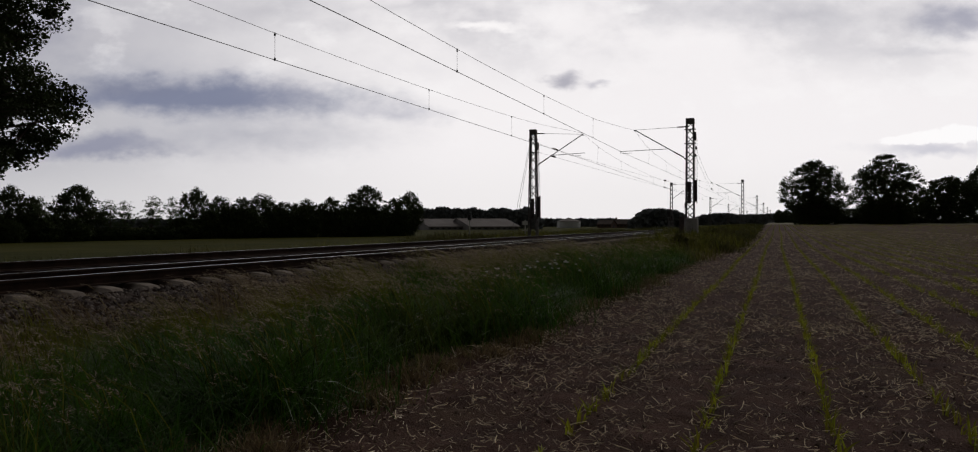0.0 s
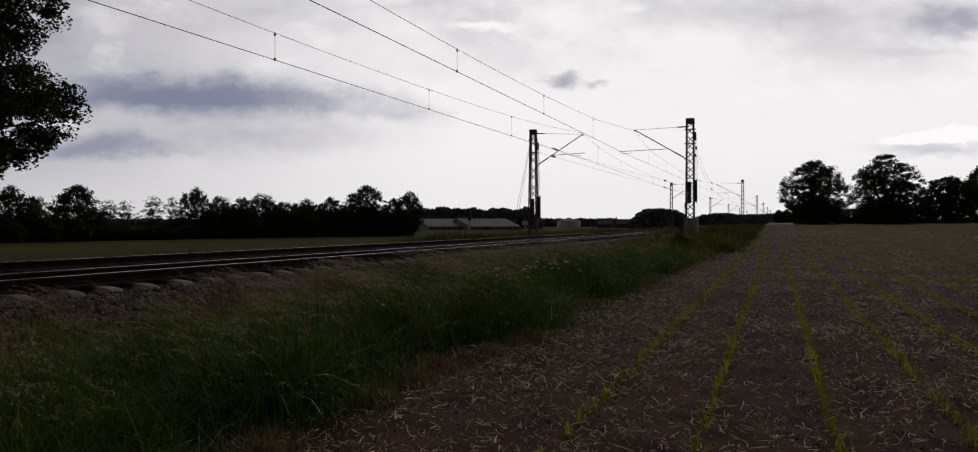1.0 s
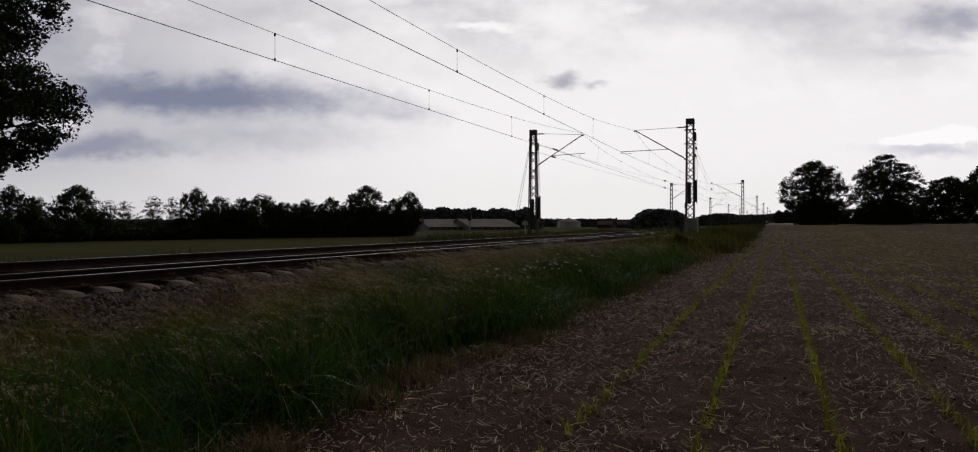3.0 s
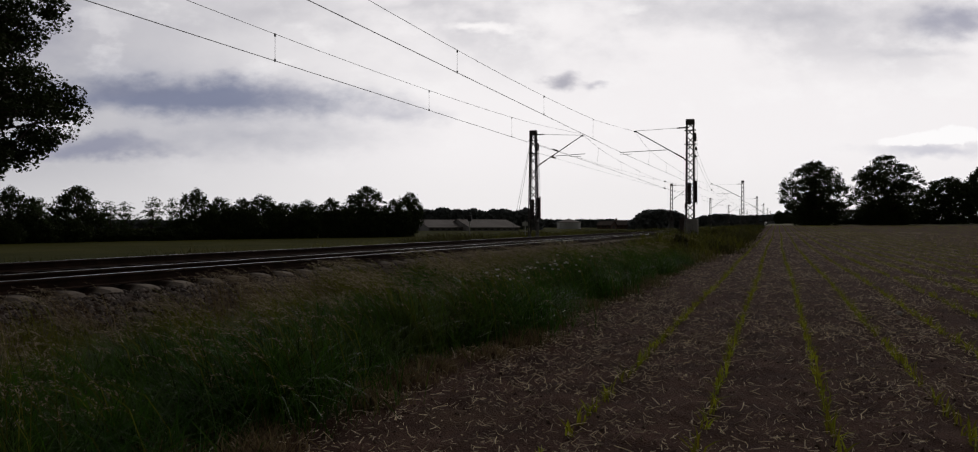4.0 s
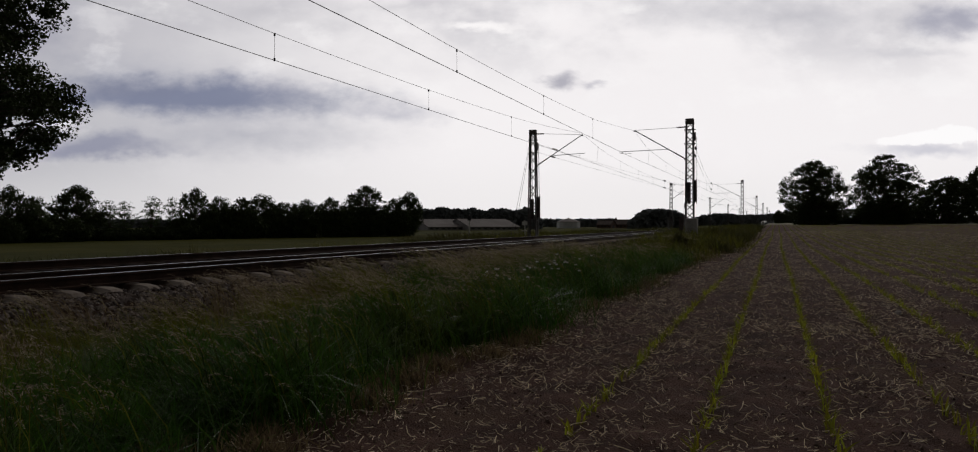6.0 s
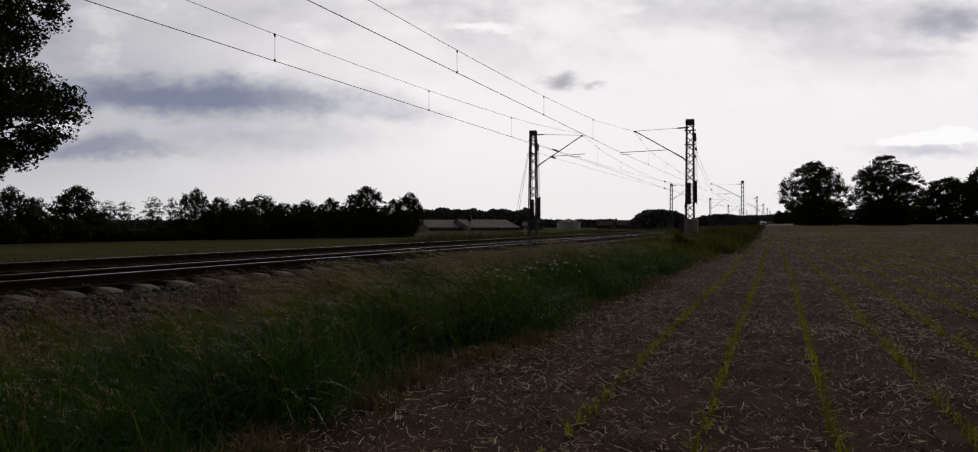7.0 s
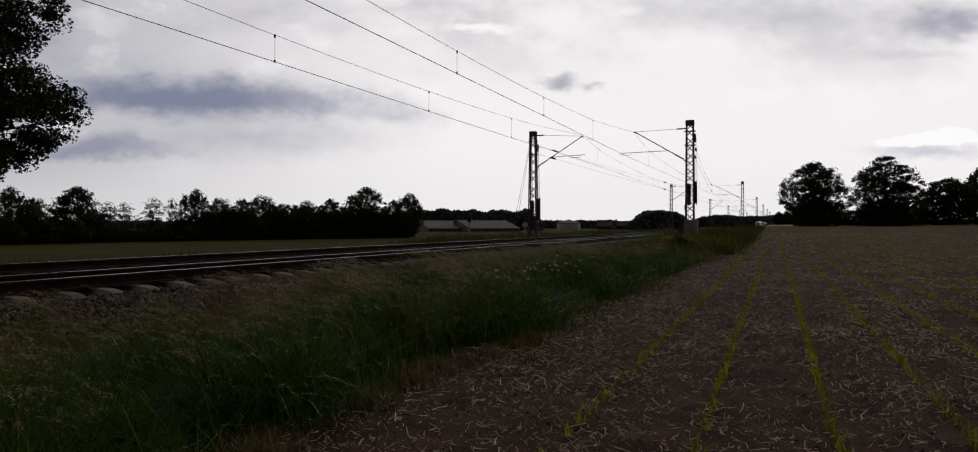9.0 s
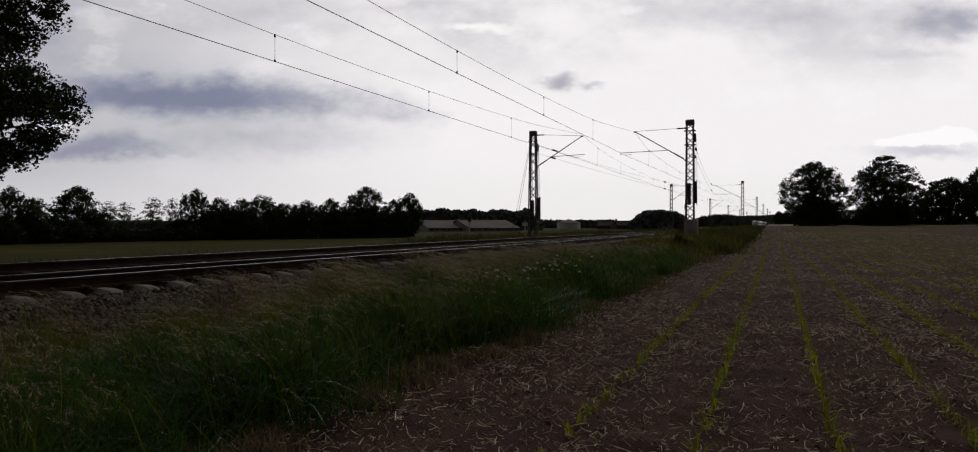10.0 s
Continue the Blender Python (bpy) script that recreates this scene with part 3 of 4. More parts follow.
def wire_line(mid, side, first, gap, height, lean):
    """Contact wire, carrying rope and droppers over one track. lean: the rope's offset beside the wire at the mast pair."""
    line = thing("overhead_line", 0, 0, 0, "thin dark contact wire hung from a sagging carrying rope", "overhead line", "wires over the tracks")
    contact, rope = [], []
    for i in range(len(SPANS) - 1):
        a, b = SPANS[i], SPANS[i + 1]
        for j in range(20 + (i == len(SPANS) - 2)):
            t = j / 20
            y = a + (b - a) * t
            x = mid + stagger(i, side) * (1 - t) + stagger(i + 1, side) * t + line_bend(y)
            aside = lean * max(0.0, 1 - abs(y - PAIR) / 9.0)
            rope.append((x + aside, y, LOW_Z + (HIGH_Z - LOW_Z) * (2 * t - 1) ** 2))
            contact.append((x, y, height))
    back = Vector(contact[0]) + (Vector(contact[0]) - Vector(contact[19])) * 0.4
    part("contact_wire", tube([tuple(back)] + contact, 0.0105, 5), M_WIRE, line)
    part("carrying_rope", tube([(back.x, back.y, HIGH_Z - 1.0)] + rope, 0.0075, 5), M_WIRE, line)
    ry, rx, rz = [p[1] for p in rope], [p[0] for p in rope], [p[2] for p in rope]
    for k in range(-2, 22):
        y = first + gap * k
        if any(abs(y - s) < 3.0 for s in SPANS):
            continue
        x, z = float(np.interp(y, ry, rx)), float(np.interp(y, ry, rz))
        cx = float(np.interp(y, [p[1] for p in contact], [p[0] for p in contact]))
        d = part("dropper", tube([(cx, y, height), (x, y, z)], 0.005, 4), M_WIRE, line)
        part("dropper_clamp", box(cx, y, height + 0.02, 0.03, 0.05, 0.08), M_WIRE, d)
        part("dropper_clamp", box(x, y, z - 0.03, 0.03, 0.05, 0.09), M_WIRE, d)


wire_line(FAR, 1, 17.1, 9.65, CONTACT_Z - 0.06, 0.45)
wire_line(NEAR, -1, 20.7, 9.3, CONTACT_Z, 0.6)


def anchor_wires(x, mid, z, label):
    """The tensioned pair that runs from a mast's wheels to the next cantilever."""
    w = thing("anchor_wire", x, PAIR, z, label, "anchor wire", "wires over the tracks")
    for dz, sag, sy in ((0.0, 0.8 if x > -10 else 0.35, 0.3), (-0.6, 0.45 if x > -10 else 0.15, -0.3)):
        end = Vector((mid - x, SPANS[2] - PAIR, (HIGH_Z if dz == 0 else CONTACT_Z + 0.25) - z))
        start = Vector((0, sy, dz - 0.2))
        pts = []
        for i in range(21):
            t = i / 20
            p = start.lerp(end, t)
            p.z -= sag * 4 * t * (1 - t)
            pts.append(tuple(p))
        part("wire", tube(pts, 0.008, 5), M_WIRE, w)
        a, b = Vector(pts[1]), Vector(pts[2])
        part("insulator", insulator(a, a.lerp(b, 0.3), 0.07), M_PORCELAIN, w)
        a, b = Vector(pts[14]), Vector(pts[15])
        part("insulator", insulator(a, a.lerp(b, 0.3), 0.09), M_PORCELAIN, w)


anchor_wires(-15.75, FAR, 7.15, "thin tensioned wire pair from a mast to the next cantilever")
anchor_wires(-5.1, NEAR, 6.95, "thin tensioned wire pair from a mast wheel to the next cantilever")
for x, dx in ((-16.1, -0.9),):
    g = thing("guy_wire", x, PAIR, 7.0, "thin steel guy wires slanting down from a mast", "guy wire", "mast stays")
    for k in (0.0, 0.35):
        part("stay", tube([(0, -0.2, k - 0.5), (dx * 0.6 - k * 0.6, -2.2, -7.1)], 0.011, 5), M_WIRE, g)

# ---- trees ----


def leaf_faces(centres, size, rng, spread=0.5):
    """Small folded leaves at the centres, turned at random."""
    n = len(centres)
    a = rng.normal(size=(n, 3))
    a /= np.linalg.norm(a, axis=1)[:, None]
    b = np.cross(a, rng.normal(size=(n, 3)))
    b /= np.linalg.norm(b, axis=1)[:, None]
    c = np.cross(a, b)
    s = (size * rng.uniform(1 - spread, 1 + spread, n))[:, None]
    v = np.stack((centres - a * s, centres + b * s * 0.75 + c * s * 0.2, centres + a * s, centres - b * s * 0.75 + c * s * 0.2), 1).reshape(-1, 3)
    f = np.arange(n * 4).reshape(n, 4)
    return v, f


ROUND = ((0.0, 0.30), (0.12, 0.72), (0.30, 0.95), (0.48, 1.0), (0.68, 0.86), (0.84, 0.62), (0.95, 0.34), (1.0, 0.08))
MUSHROOM = ((0.0, 0.55), (0.10, 0.66), (0.28, 0.90), (0.42, 1.0), (0.60, 0.94), (0.78, 0.74), (0.91, 0.45), (1.0, 0.12))
AIRY = ((0.0, 0.25), (0.2, 0.7), (0.45, 1.0), (0.7, 0.8), (0.9, 0.45), (1.0, 0.12))


def make_tree(name, height, radius, bare, clumps, leaves, leaf, seed, mat, label, group="", trunk_r=None, profile=ROUND, tuft_r=0.1, carve=-0.25, wave=0.12, hollow=0.4, limbs=60):
    """Trunk and limbs, and a crown of leaf sprays inside an uneven outline. bare: height of the lowest leaves; profile: crown radius by
    height; tuft_r: a spray's size against the crown; carve: how much of the crown is open; hollow: how far the sprays keep to the outside."""
    rng = np.random.default_rng(seed)
    t = thing(name, 0, 0, 0, label, "tree", group)
    r0 = trunk_r or height * 0.022
    many = clumps * 6
    q = rng.uniform(0, 1, many)
    ang = rng.uniform(0, math.tau, many)
    reach = np.interp(q, [p[0] for p in profile], [p[1] for p in profile])
    lobes = np.sin(3 * ang + 7 * q + seed) * 0.5 + np.sin(5 * ang - 11 * q + 2 * seed) * 0.35 + np.sin(9 * ang + 17 * q + 3 * seed) * 0.3
    rad = radius * reach * (0.93 + wave * lobes) * rng.uniform(0, 1, many) ** hollow
    x, y, z = rad * np.cos(ang), rad * np.sin(ang), bare + (height - bare) * q
    keep = rng.uniform(0, 1, many) < np.maximum(reach, 0.25)
    wav = np.zeros(many)
    for k in range(7):
        d = rng.normal(size=3)
        d *= rng.uniform(7.0, 15.0) / radius / np.linalg.norm(d)
        wav += np.sin(x * d[0] + y * d[1] + z * d[2] + rng.uniform(0, math.tau))
    keep &= wav / 2.6 > carve
    cen = np.stack((x, y, z), -1)[keep][:clumps]
    clumps = len(cen)
    mid = bare + (height - bare) * 0.45
    wob = 0.012 * height
    trunk = [(0, 0, -0.2), (wob * rng.normal(), 0.0, bare * 0.6 + 0.3), (wob * rng.normal(), wob * rng.normal(), mid), (wob * rng.normal(), 0, height * 0.9)]
    shapes = [tube(trunk, [r0 * 1.4, r0, r0 * 0.6, r0 * 0.1], 8)]
    for c in cen[:min(clumps, limbs)]:
        a = Vector((0, 0, min(bare * 0.5 + (height * 0.75 - bare * 0.5) * rng.uniform(0.1, 0.9), c[2] * 0.9)))
        e = Vector(c)
        m = a.lerp(e, 0.5) + Vector((rng.normal(), rng.normal(), rng.normal() - 0.5)) * 0.03 * height
        n = a.lerp(e, 0.8) + Vector((rng.normal(), rng.normal(), rng.normal())) * 0.012 * height
        shapes.append(tube([a, m, n, e], [r0 * 0.3, r0 * 0.17, r0 * 0.09, r0 * 0.03], 5, False))
    part("trunk", joined(shapes), M_BARK, t, "dark trunk and limbs")
    which = rng.integers(0, clumps, leaves)
    size = (radius * tuft_r * rng.uniform(0.5, 1.3, clumps))[which]
    off = rng.normal(size=(leaves, 3))
    off *= (np.minimum(np.linalg.norm(off, axis=1), 1.8) / np.linalg.norm(off, axis=1))[:, None]
    p = cen[which] + off * size[:, None] * np.array((0.8, 0.8, 0.5))
    p[:, 2] = np.maximum(p[:, 2], bare * 0.9 + 0.1 * rng.random(leaves))
    part("crown", leaf_faces(p, leaf, rng), mat, t)
    return t


def at_view(px, depth):
    """Plan place that lies px/1180 beside the camera's axis at that depth ahead."""
    a = radians(YAW)
    u = px / 1180.0 * depth
    return u * math.cos(a) - depth * math.sin(a), u * math.sin(a) + depth * math.cos(a)


HEDGE = "tree line beyond the railway"
kinds = [
    make_tree("broadleaf_tree", 9.0, 4.2, 0.3, 420, 11000, 0.13, 1, M_LEAF, "dark round broadleaf tree in a hedgerow", HEDGE, tuft_r=0.12, carve=-0.5),
    make_tree("broadleaf_tree", 7.0, 4.0, 0.2, 300, 8000, 0.13, 2, M_LEAF, "low dark bushy tree in a hedgerow", HEDGE, tuft_r=0.12, carve=-0.4, wave=0.18),
    make_tree("slender_tree", 7.5, 2.4, 1.4, 130, 2000, 0.095, 3, M_LEAF_PALE, "slender light-leaved tree with gaps in its crown", HEDGE, profile=AIRY, tuft_r=0.13, carve=-0.1, wave=0.2, hollow=0.6, trunk_r=0.10, limbs=40),
    make_tree("bush", 4.2, 3.6, 0.0, 160, 5000, 0.17, 4, M_LEAF, "dense dark bush at the foot of the tree line", HEDGE, tuft_r=0.16, carve=-1.2),
    make_tree("broadleaf_tree", 10.0, 4.6, 0.3, 460, 13000, 0.14, 5, M_LEAF, "tall dark broadleaf tree in a hedgerow", HEDGE, tuft_r=0.12, carve=-0.6),
]
used = [False] * len(kinds)


def plant(k, px, depth, top, width, turn):
    """Sets a tree of one kind so that its crown has this height above ground and this width."""
    x, y = at_view(px - 784, depth)
    z = float(land(x, y)) - 0.05
    base_h, base_w = ((9.0, 8.4), (7.0, 8.0), (7.5, 4.8), (4.2, 7.2), (10.0, 9.2))[k]
    if used[k]:
        ob = copy_thing(kinds[k], pose(x, y, z, 0, 0, turn))
    else:
        ob, used[k] = kinds[k], True
        ob.matrix_basis = pose(x, y, z, 0, 0, turn)
    ob.scale = (width / base_w, width / base_w, top / base_h)


def hedge_depth(px):
    return 104 + 0.092 * max(px, -200)


def hedge():
    """The row of trees beyond the railway: kind, place along it, crown top, crown width."""
    rng = random.Random(5)
    for k, px, up, wide in ((0, -60, 62, 90), (0, 14, 54, 70), (1, 52, 36, 50), (2, 62, 38, 34), (4, 126, 54, 84), (2, 176, 34, 40), (2, 200, 32, 40), (2, 243, 40, 42), (2, 277, 38, 32),
                            (0, 313, 49, 54), (1, 350, 36, 40), (2, 364, 38, 26), (0, 420, 40, 62), (1, 390, 33, 50), (1, 455, 26, 60), (0, 490, 32, 58), (1, 530, 34, 52),
                            (4, 588, 52, 78), (1, 632, 32, 50), (0, 655, 44, 48), (2, 661, 46, 32)):
        d = hedge_depth(px)
        plant(k, px, d + rng.uniform(-2, 3), (up + 7) * d / 1180 + 2.75, wide * d / 1180 * 1.08, rng.uniform(0, 360))
    for i in range(34):
        px = -90 + i * 22.5 + rng.uniform(-8, 8)
        d = hedge_depth(px)
        tall = rng.uniform(14, 26) if px > 320 else rng.uniform(2, 14) if px < 120 else rng.uniform(-8, -2) if px < 270 else rng.uniform(4, 12)
        plant(3, px, d - rng.uniform(0, 3), tall * d / 1180 + 2.75, rng.uniform(44, 62) * d / 1180, rng.uniform(0, 360))


hedge()

FIELD = "trees at the field's far end"
oak = make_tree("field_tree", 17.0, 9.0, 0.2, 900, 42000, 0.155, 21, M_LEAF, "big round dark solitary tree at the edge of a field", FIELD, trunk_r=0.45, profile=MUSHROOM, tuft_r=0.075, carve=-0.45, wave=0.07, hollow=0.45, limbs=120)
oak_b = make_tree("field_tree", 18.5, 9.2, 0.2, 900, 42000, 0.155, 22, M_LEAF, "big dark solitary tree with an uneven crown", FIELD, trunk_r=0.5, profile=MUSHROOM, tuft_r=0.075, carve=-0.4, wave=0.11, hollow=0.45, limbs=120)
dense = make_tree("field_tree", 13.0, 9.0, 0.0, 600, 26000, 0.19, 23, M_LEAF, "dense dark tree in a group at the field's end", FIELD, trunk_r=0.45, profile=MUSHROOM, tuft_r=0.09, carve=-1.0, wave=0.1)


def set_tree(ob, px, depth, up, wide, base_h, base_w, turn, copy=True):
    x, y = at_view(px - 784, depth)
    z = float(land(x, y)) - 0.05
    ob = copy_thing(ob, pose(x, y, z, 0, 0, turn)) if copy else ob
    ob.matrix_basis = pose(x, y, z, 0, 0, turn)
    ob.scale = (wide * depth / 1180 / base_w, wide * depth / 1180 / base_w, (up * depth / 1180 + CAM_Z - z) / base_h)
    return ob


set_tree(oak, 1306, 190, 100, 114, 17.0, 18.0, 40, False)
set_tree(oak_b, 1420, 192, 110, 118, 18.5, 18.4, 100, False)
set_tree(dense, 1520, 196, 74, 104, 13.0, 18.0, 10, False)
set_tree(dense, 1590, 196, 100, 96, 13.0, 18.0, 130)
set_tree(dense, 1640, 196, 84, 100, 13.0, 18.0, 220)
set_tree(dense, 1362, 205, 24, 80, 13.0, 18.0, 70)
set_tree(dense, 1462, 205, 30, 80, 13.0, 18.0, 170)
set_tree(dense, 1310, 197, 40, 84, 13.0, 18.0, 30)
set_tree(dense, 1418, 199, 40, 96, 13.0, 18.0, 300)
set_tree(dense, 1249, 230, 22, 19, 13.0, 18.0, 270)
set_tree(dense, 1262, 260, 20, 30, 13.0, 18.0, 20)


def near_tree():
    """The tree whose crown reaches into the view beyond the railway."""
    outline = ((0.0, 0.2), (0.05, 0.42), (0.10, 0.62), (0.15, 0.84), (0.22, 0.98), (0.29, 0.99), (0.36, 0.9), (0.41, 0.66), (0.46, 0.85), (0.5, 0.88), (0.6, 0.9), (0.75, 0.74), (0.9, 0.45), (1.0, 0.1))
    t = make_tree("broadleaf_tree", 17.0, 6.05, 3.3, 1150, 190000, 0.056, 36, M_LEAF, "large dark broadleaf tree overhanging the far side of the railway", "",
                  trunk_r=0.32, profile=outline, tuft_r=0.062, carve=-0.42, wave=0.025, hollow=0.34, limbs=420)
    x, y = at_view(-184 - 784, 24.0)
    t.matrix_basis = pose(x, y, float(land(x, y)) - 0.05)
    return t


big_tree = near_tree()


def far_wood(name, px0, px1, depth, up0, up1, seed, label):
    """A far strip of wood, too far to tell its trees apart."""
    rng = np.random.default_rng(seed)
    n = int((px1 - px0) * 46)
    px = rng.uniform(px0, px1, n)
    edge = np.minimum(smooth(px0, px0 + 28, px), smooth(px1, px1 - 28, px))
    up = (up0 + (up1 - up0) * (0.5 + 0.5 * fbm(px * 0.06, px * 0, seed, 3))) * (0.3 + 0.7 * edge)
    d = depth + rng.uniform(0, 18, n)
    a = radians(YAW)
    u = (px - 784) / 1180 * d
    top = up * d / 1180 + CAM_Z + 1.2
    z = -1.3 + top * rng.uniform(0, 1, n) ** 0.6
    p = np.stack((u * math.cos(a) - d * math.sin(a), u * math.sin(a) + d * math.cos(a), z), -1)
    return tagged(part(name, leaf_faces(p, depth * 0.0026, rng), M_FAR_HAZED), label, "woodland", kind="stuff")


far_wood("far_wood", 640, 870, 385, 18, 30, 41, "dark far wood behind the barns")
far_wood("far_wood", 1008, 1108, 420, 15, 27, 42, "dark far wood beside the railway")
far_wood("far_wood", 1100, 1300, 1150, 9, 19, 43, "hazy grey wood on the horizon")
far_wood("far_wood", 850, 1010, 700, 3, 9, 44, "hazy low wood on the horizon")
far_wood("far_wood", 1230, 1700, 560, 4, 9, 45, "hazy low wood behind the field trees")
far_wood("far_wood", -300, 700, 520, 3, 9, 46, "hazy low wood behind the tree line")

# ---- buildings ----


def barn(px, depth, length, width, eave, ridge, label, turn, name="barn", wall=M_WALL, roof=M_ROOF, bays=8):
    """A long gabled building: walls, two roof slopes with thickness, gates and a row of vents."""
    x, y = at_view(px - 784, depth)
    b = thing(name, x, y, float(land(x, y)) - 0.1, label, name.split("_")[-1], "farm buildings", turn)
    l, w = length / 2, width / 2
    part("wall", box(0, 0, eave / 2, length, width, eave), wall, b)
    for s in (-1, 1):
        gable = [(s * l, -w, eave), (s * l, w, eave), (s * l, 0, ridge), (s * (l - 0.3), -w, eave), (s * (l - 0.3), w, eave), (s * (l - 0.3), 0, ridge)]
        part("gable", (gable, [(0, 1, 2), (5, 4, 3), (0, 3, 4, 1), (1, 4, 5, 2), (2, 5, 3, 0)]), wall, b)
        o, t = 0.6, 0.25
        drop = (ridge - eave) / w * o
        v = [(a * (l + 0.4), q, z + dz) for a in (-1, 1) for q, z in ((0, ridge), (s * (w + o), eave - drop)) for dz in (0.05, 0.05 + t)]
        part("roof_slope", (v, [(0, 1, 3, 2), (4, 6, 7, 5), (0, 4, 5, 1), (2, 3, 7, 6), (1, 5, 7, 3), (0, 2, 6, 4)]), roof, b)
        for i in range(bays):
            q = -l + (i + 0.5) * length / bays
            part("window", box(q, s * (w + 0.03), eave * 0.55, length / bays * 0.5, 0.08, eave * 0.3), M_DARK, b)
        part("door", box(s * (l + 0.04), 0, eave * 0.42, 0.1, width * 0.22, eave * 0.84), M_DARK, b)
    part("ridge_cap", box(0, 0, ridge + 0.3, length + 0.8, 0.5, 0.14), roof, b)
    return b


barn(706, 335, 22, 28, 1.5, 4.9, "low barn with a wide grey roof beyond the fields", 47)
barn(772, 335, 24, 28, 1.5, 5.0, "long low barn with a wide grey roof beside another", 47)
barn(973, 480, 10, 8, 2.6, 5.2, "brick farmhouse with a dark tiled roof", -15, "farm_house", M_BRICK, M_TILE, 4)
house = barn(998, 490, 11, 8, 2.8, 5.6, "brick farmhouse with a dark tiled roof and chimney", -15, "farm_house", M_BRICK, M_TILE, 4)
part("chimney", box(-4.6, 0, 6.0, 0.9, 0.9, 2.2, 0.05), M_BRICK, house)


def tank(px, depth):
    x, y = at_view(px - 784, depth)
    t = thing("storage_tank", x, y, -1.3, "round pale storage tank with a shallow conical roof", "tank", "farm buildings")
    part("shell", lathe([(8.0, 0), (8.0, 4.2)], sides=36), M_TANK, t)
    part("roof", lathe([(8.3, 4.1), (8.3, 4.3), (4.5, 5.6), (0.4, 6.7), (0.3, 6.9)], sides=36), M_ROOF, t)
    for i in range(12):
        a = i * math.tau / 12
        part("rib", box(8.05 * math.cos(a), 8.05 * math.sin(a), 2.1, 0.16, 0.16, 4.2), M_TANK, t)
    part("hoop", lathe([(8.06, 2.0), (8.08, 2.0), (8.08, 2.15), (8.06, 2.15)], sides=36), M_TANK, t)


tank(912, 500)

# ---- trackside posts ----


def signal_post(x, y, z, h, label, board=0.0, arm=False, lamp=0.0):
    p = thing("signal_post", x, y, z, label, "signal post", "posts beside the railway")
    part("post", tube([(0, 0, -0.2), (0, 0, h)], [0.05, 0.042], 8), M_WHITE if not board else M_GALV, p)
    part("cap", lathe([(0.045, 0), (0.05, 0.03), (0.02, 0.06)], 0, 0, h, 8), M_STEEL, p)
    if board:
        s = part("signal_head", box(0, -0.12, h - board / 2, board * 0.5, 0.2, board, 0.03), M_DARK, p, "dark signal head")
        part("hood", box(0, -0.26, h - board * 0.3, board * 0.3, 0.12, 0.04), M_DARK, s)
        part("ladder", joined([tube([(dx, 0.14, 0.2), (dx, 0.14, h - 0.4)], 0.014, 4) for dx in (-0.16, 0.16)]
                              + [tube([(-0.16, 0.14, 0.3 + 0.3 * i), (0.16, 0.14, 0.3 + 0.3 * i)], 0.011, 4) for i in range(int((h - 0.9) / 0.3))]), M_GALV, p)
    if lamp:
        part("lamp_head", box(0, 0, h - lamp, lamp * 1.4, lamp, lamp * 2.2, 0.02), M_DARK, p, "dark head")
    if arm:
        part("board", box(0, -0.05, h - 0.25, 0.42, 0.03, 0.28), M_WHITE, p, "white kilometre board")
        part("crossbar", box(0, -0.04, h - 0.8, 0.5, 0.03, 0.07), M_WHITE, p)


sx, sy = at_view(753 - 784, 47.5)
signal_post(sx, sy, -0.6, 2.45, "thin pale post with a dark head beyond the tracks", 0, False, 0.16)
sx, sy = at_view(842 - 784, 55.5)
signal_post(sx, sy, -0.5, 2.1, "white board on a thin post beside the mast", 0, True)
sx, sy = at_view(1072 - 784, 118)
signal_post(sx, sy, 0.0, 3.3, "dark signal post beside the far track", 0.9)
sx, sy = at_view(1078 - 784, 118)
signal_post(sx, sy, 0.0, 2.6, "dark signal post beside the far track", 0.8)
sx, sy = at_view(1100 - 784, 56)
signal_post(sx, sy, 0.3, 2.6, "slim steel signal post beside the near mast", 0.4)
cb = thing("cable_cabinet", -5.9, PAIR + 1.0, 0.2, "small dark steel cable cabinet by the mast", "cabinet")
part("body", box(0, 0, 0.75, 0.32, 0.3, 1.5, 0.02), M_WEIGHT, cb)
part("lid", box(0, 0, 1.53, 0.38, 0.36, 0.06, 0.015), M_WEIGHT, cb)

# ---- plants ----


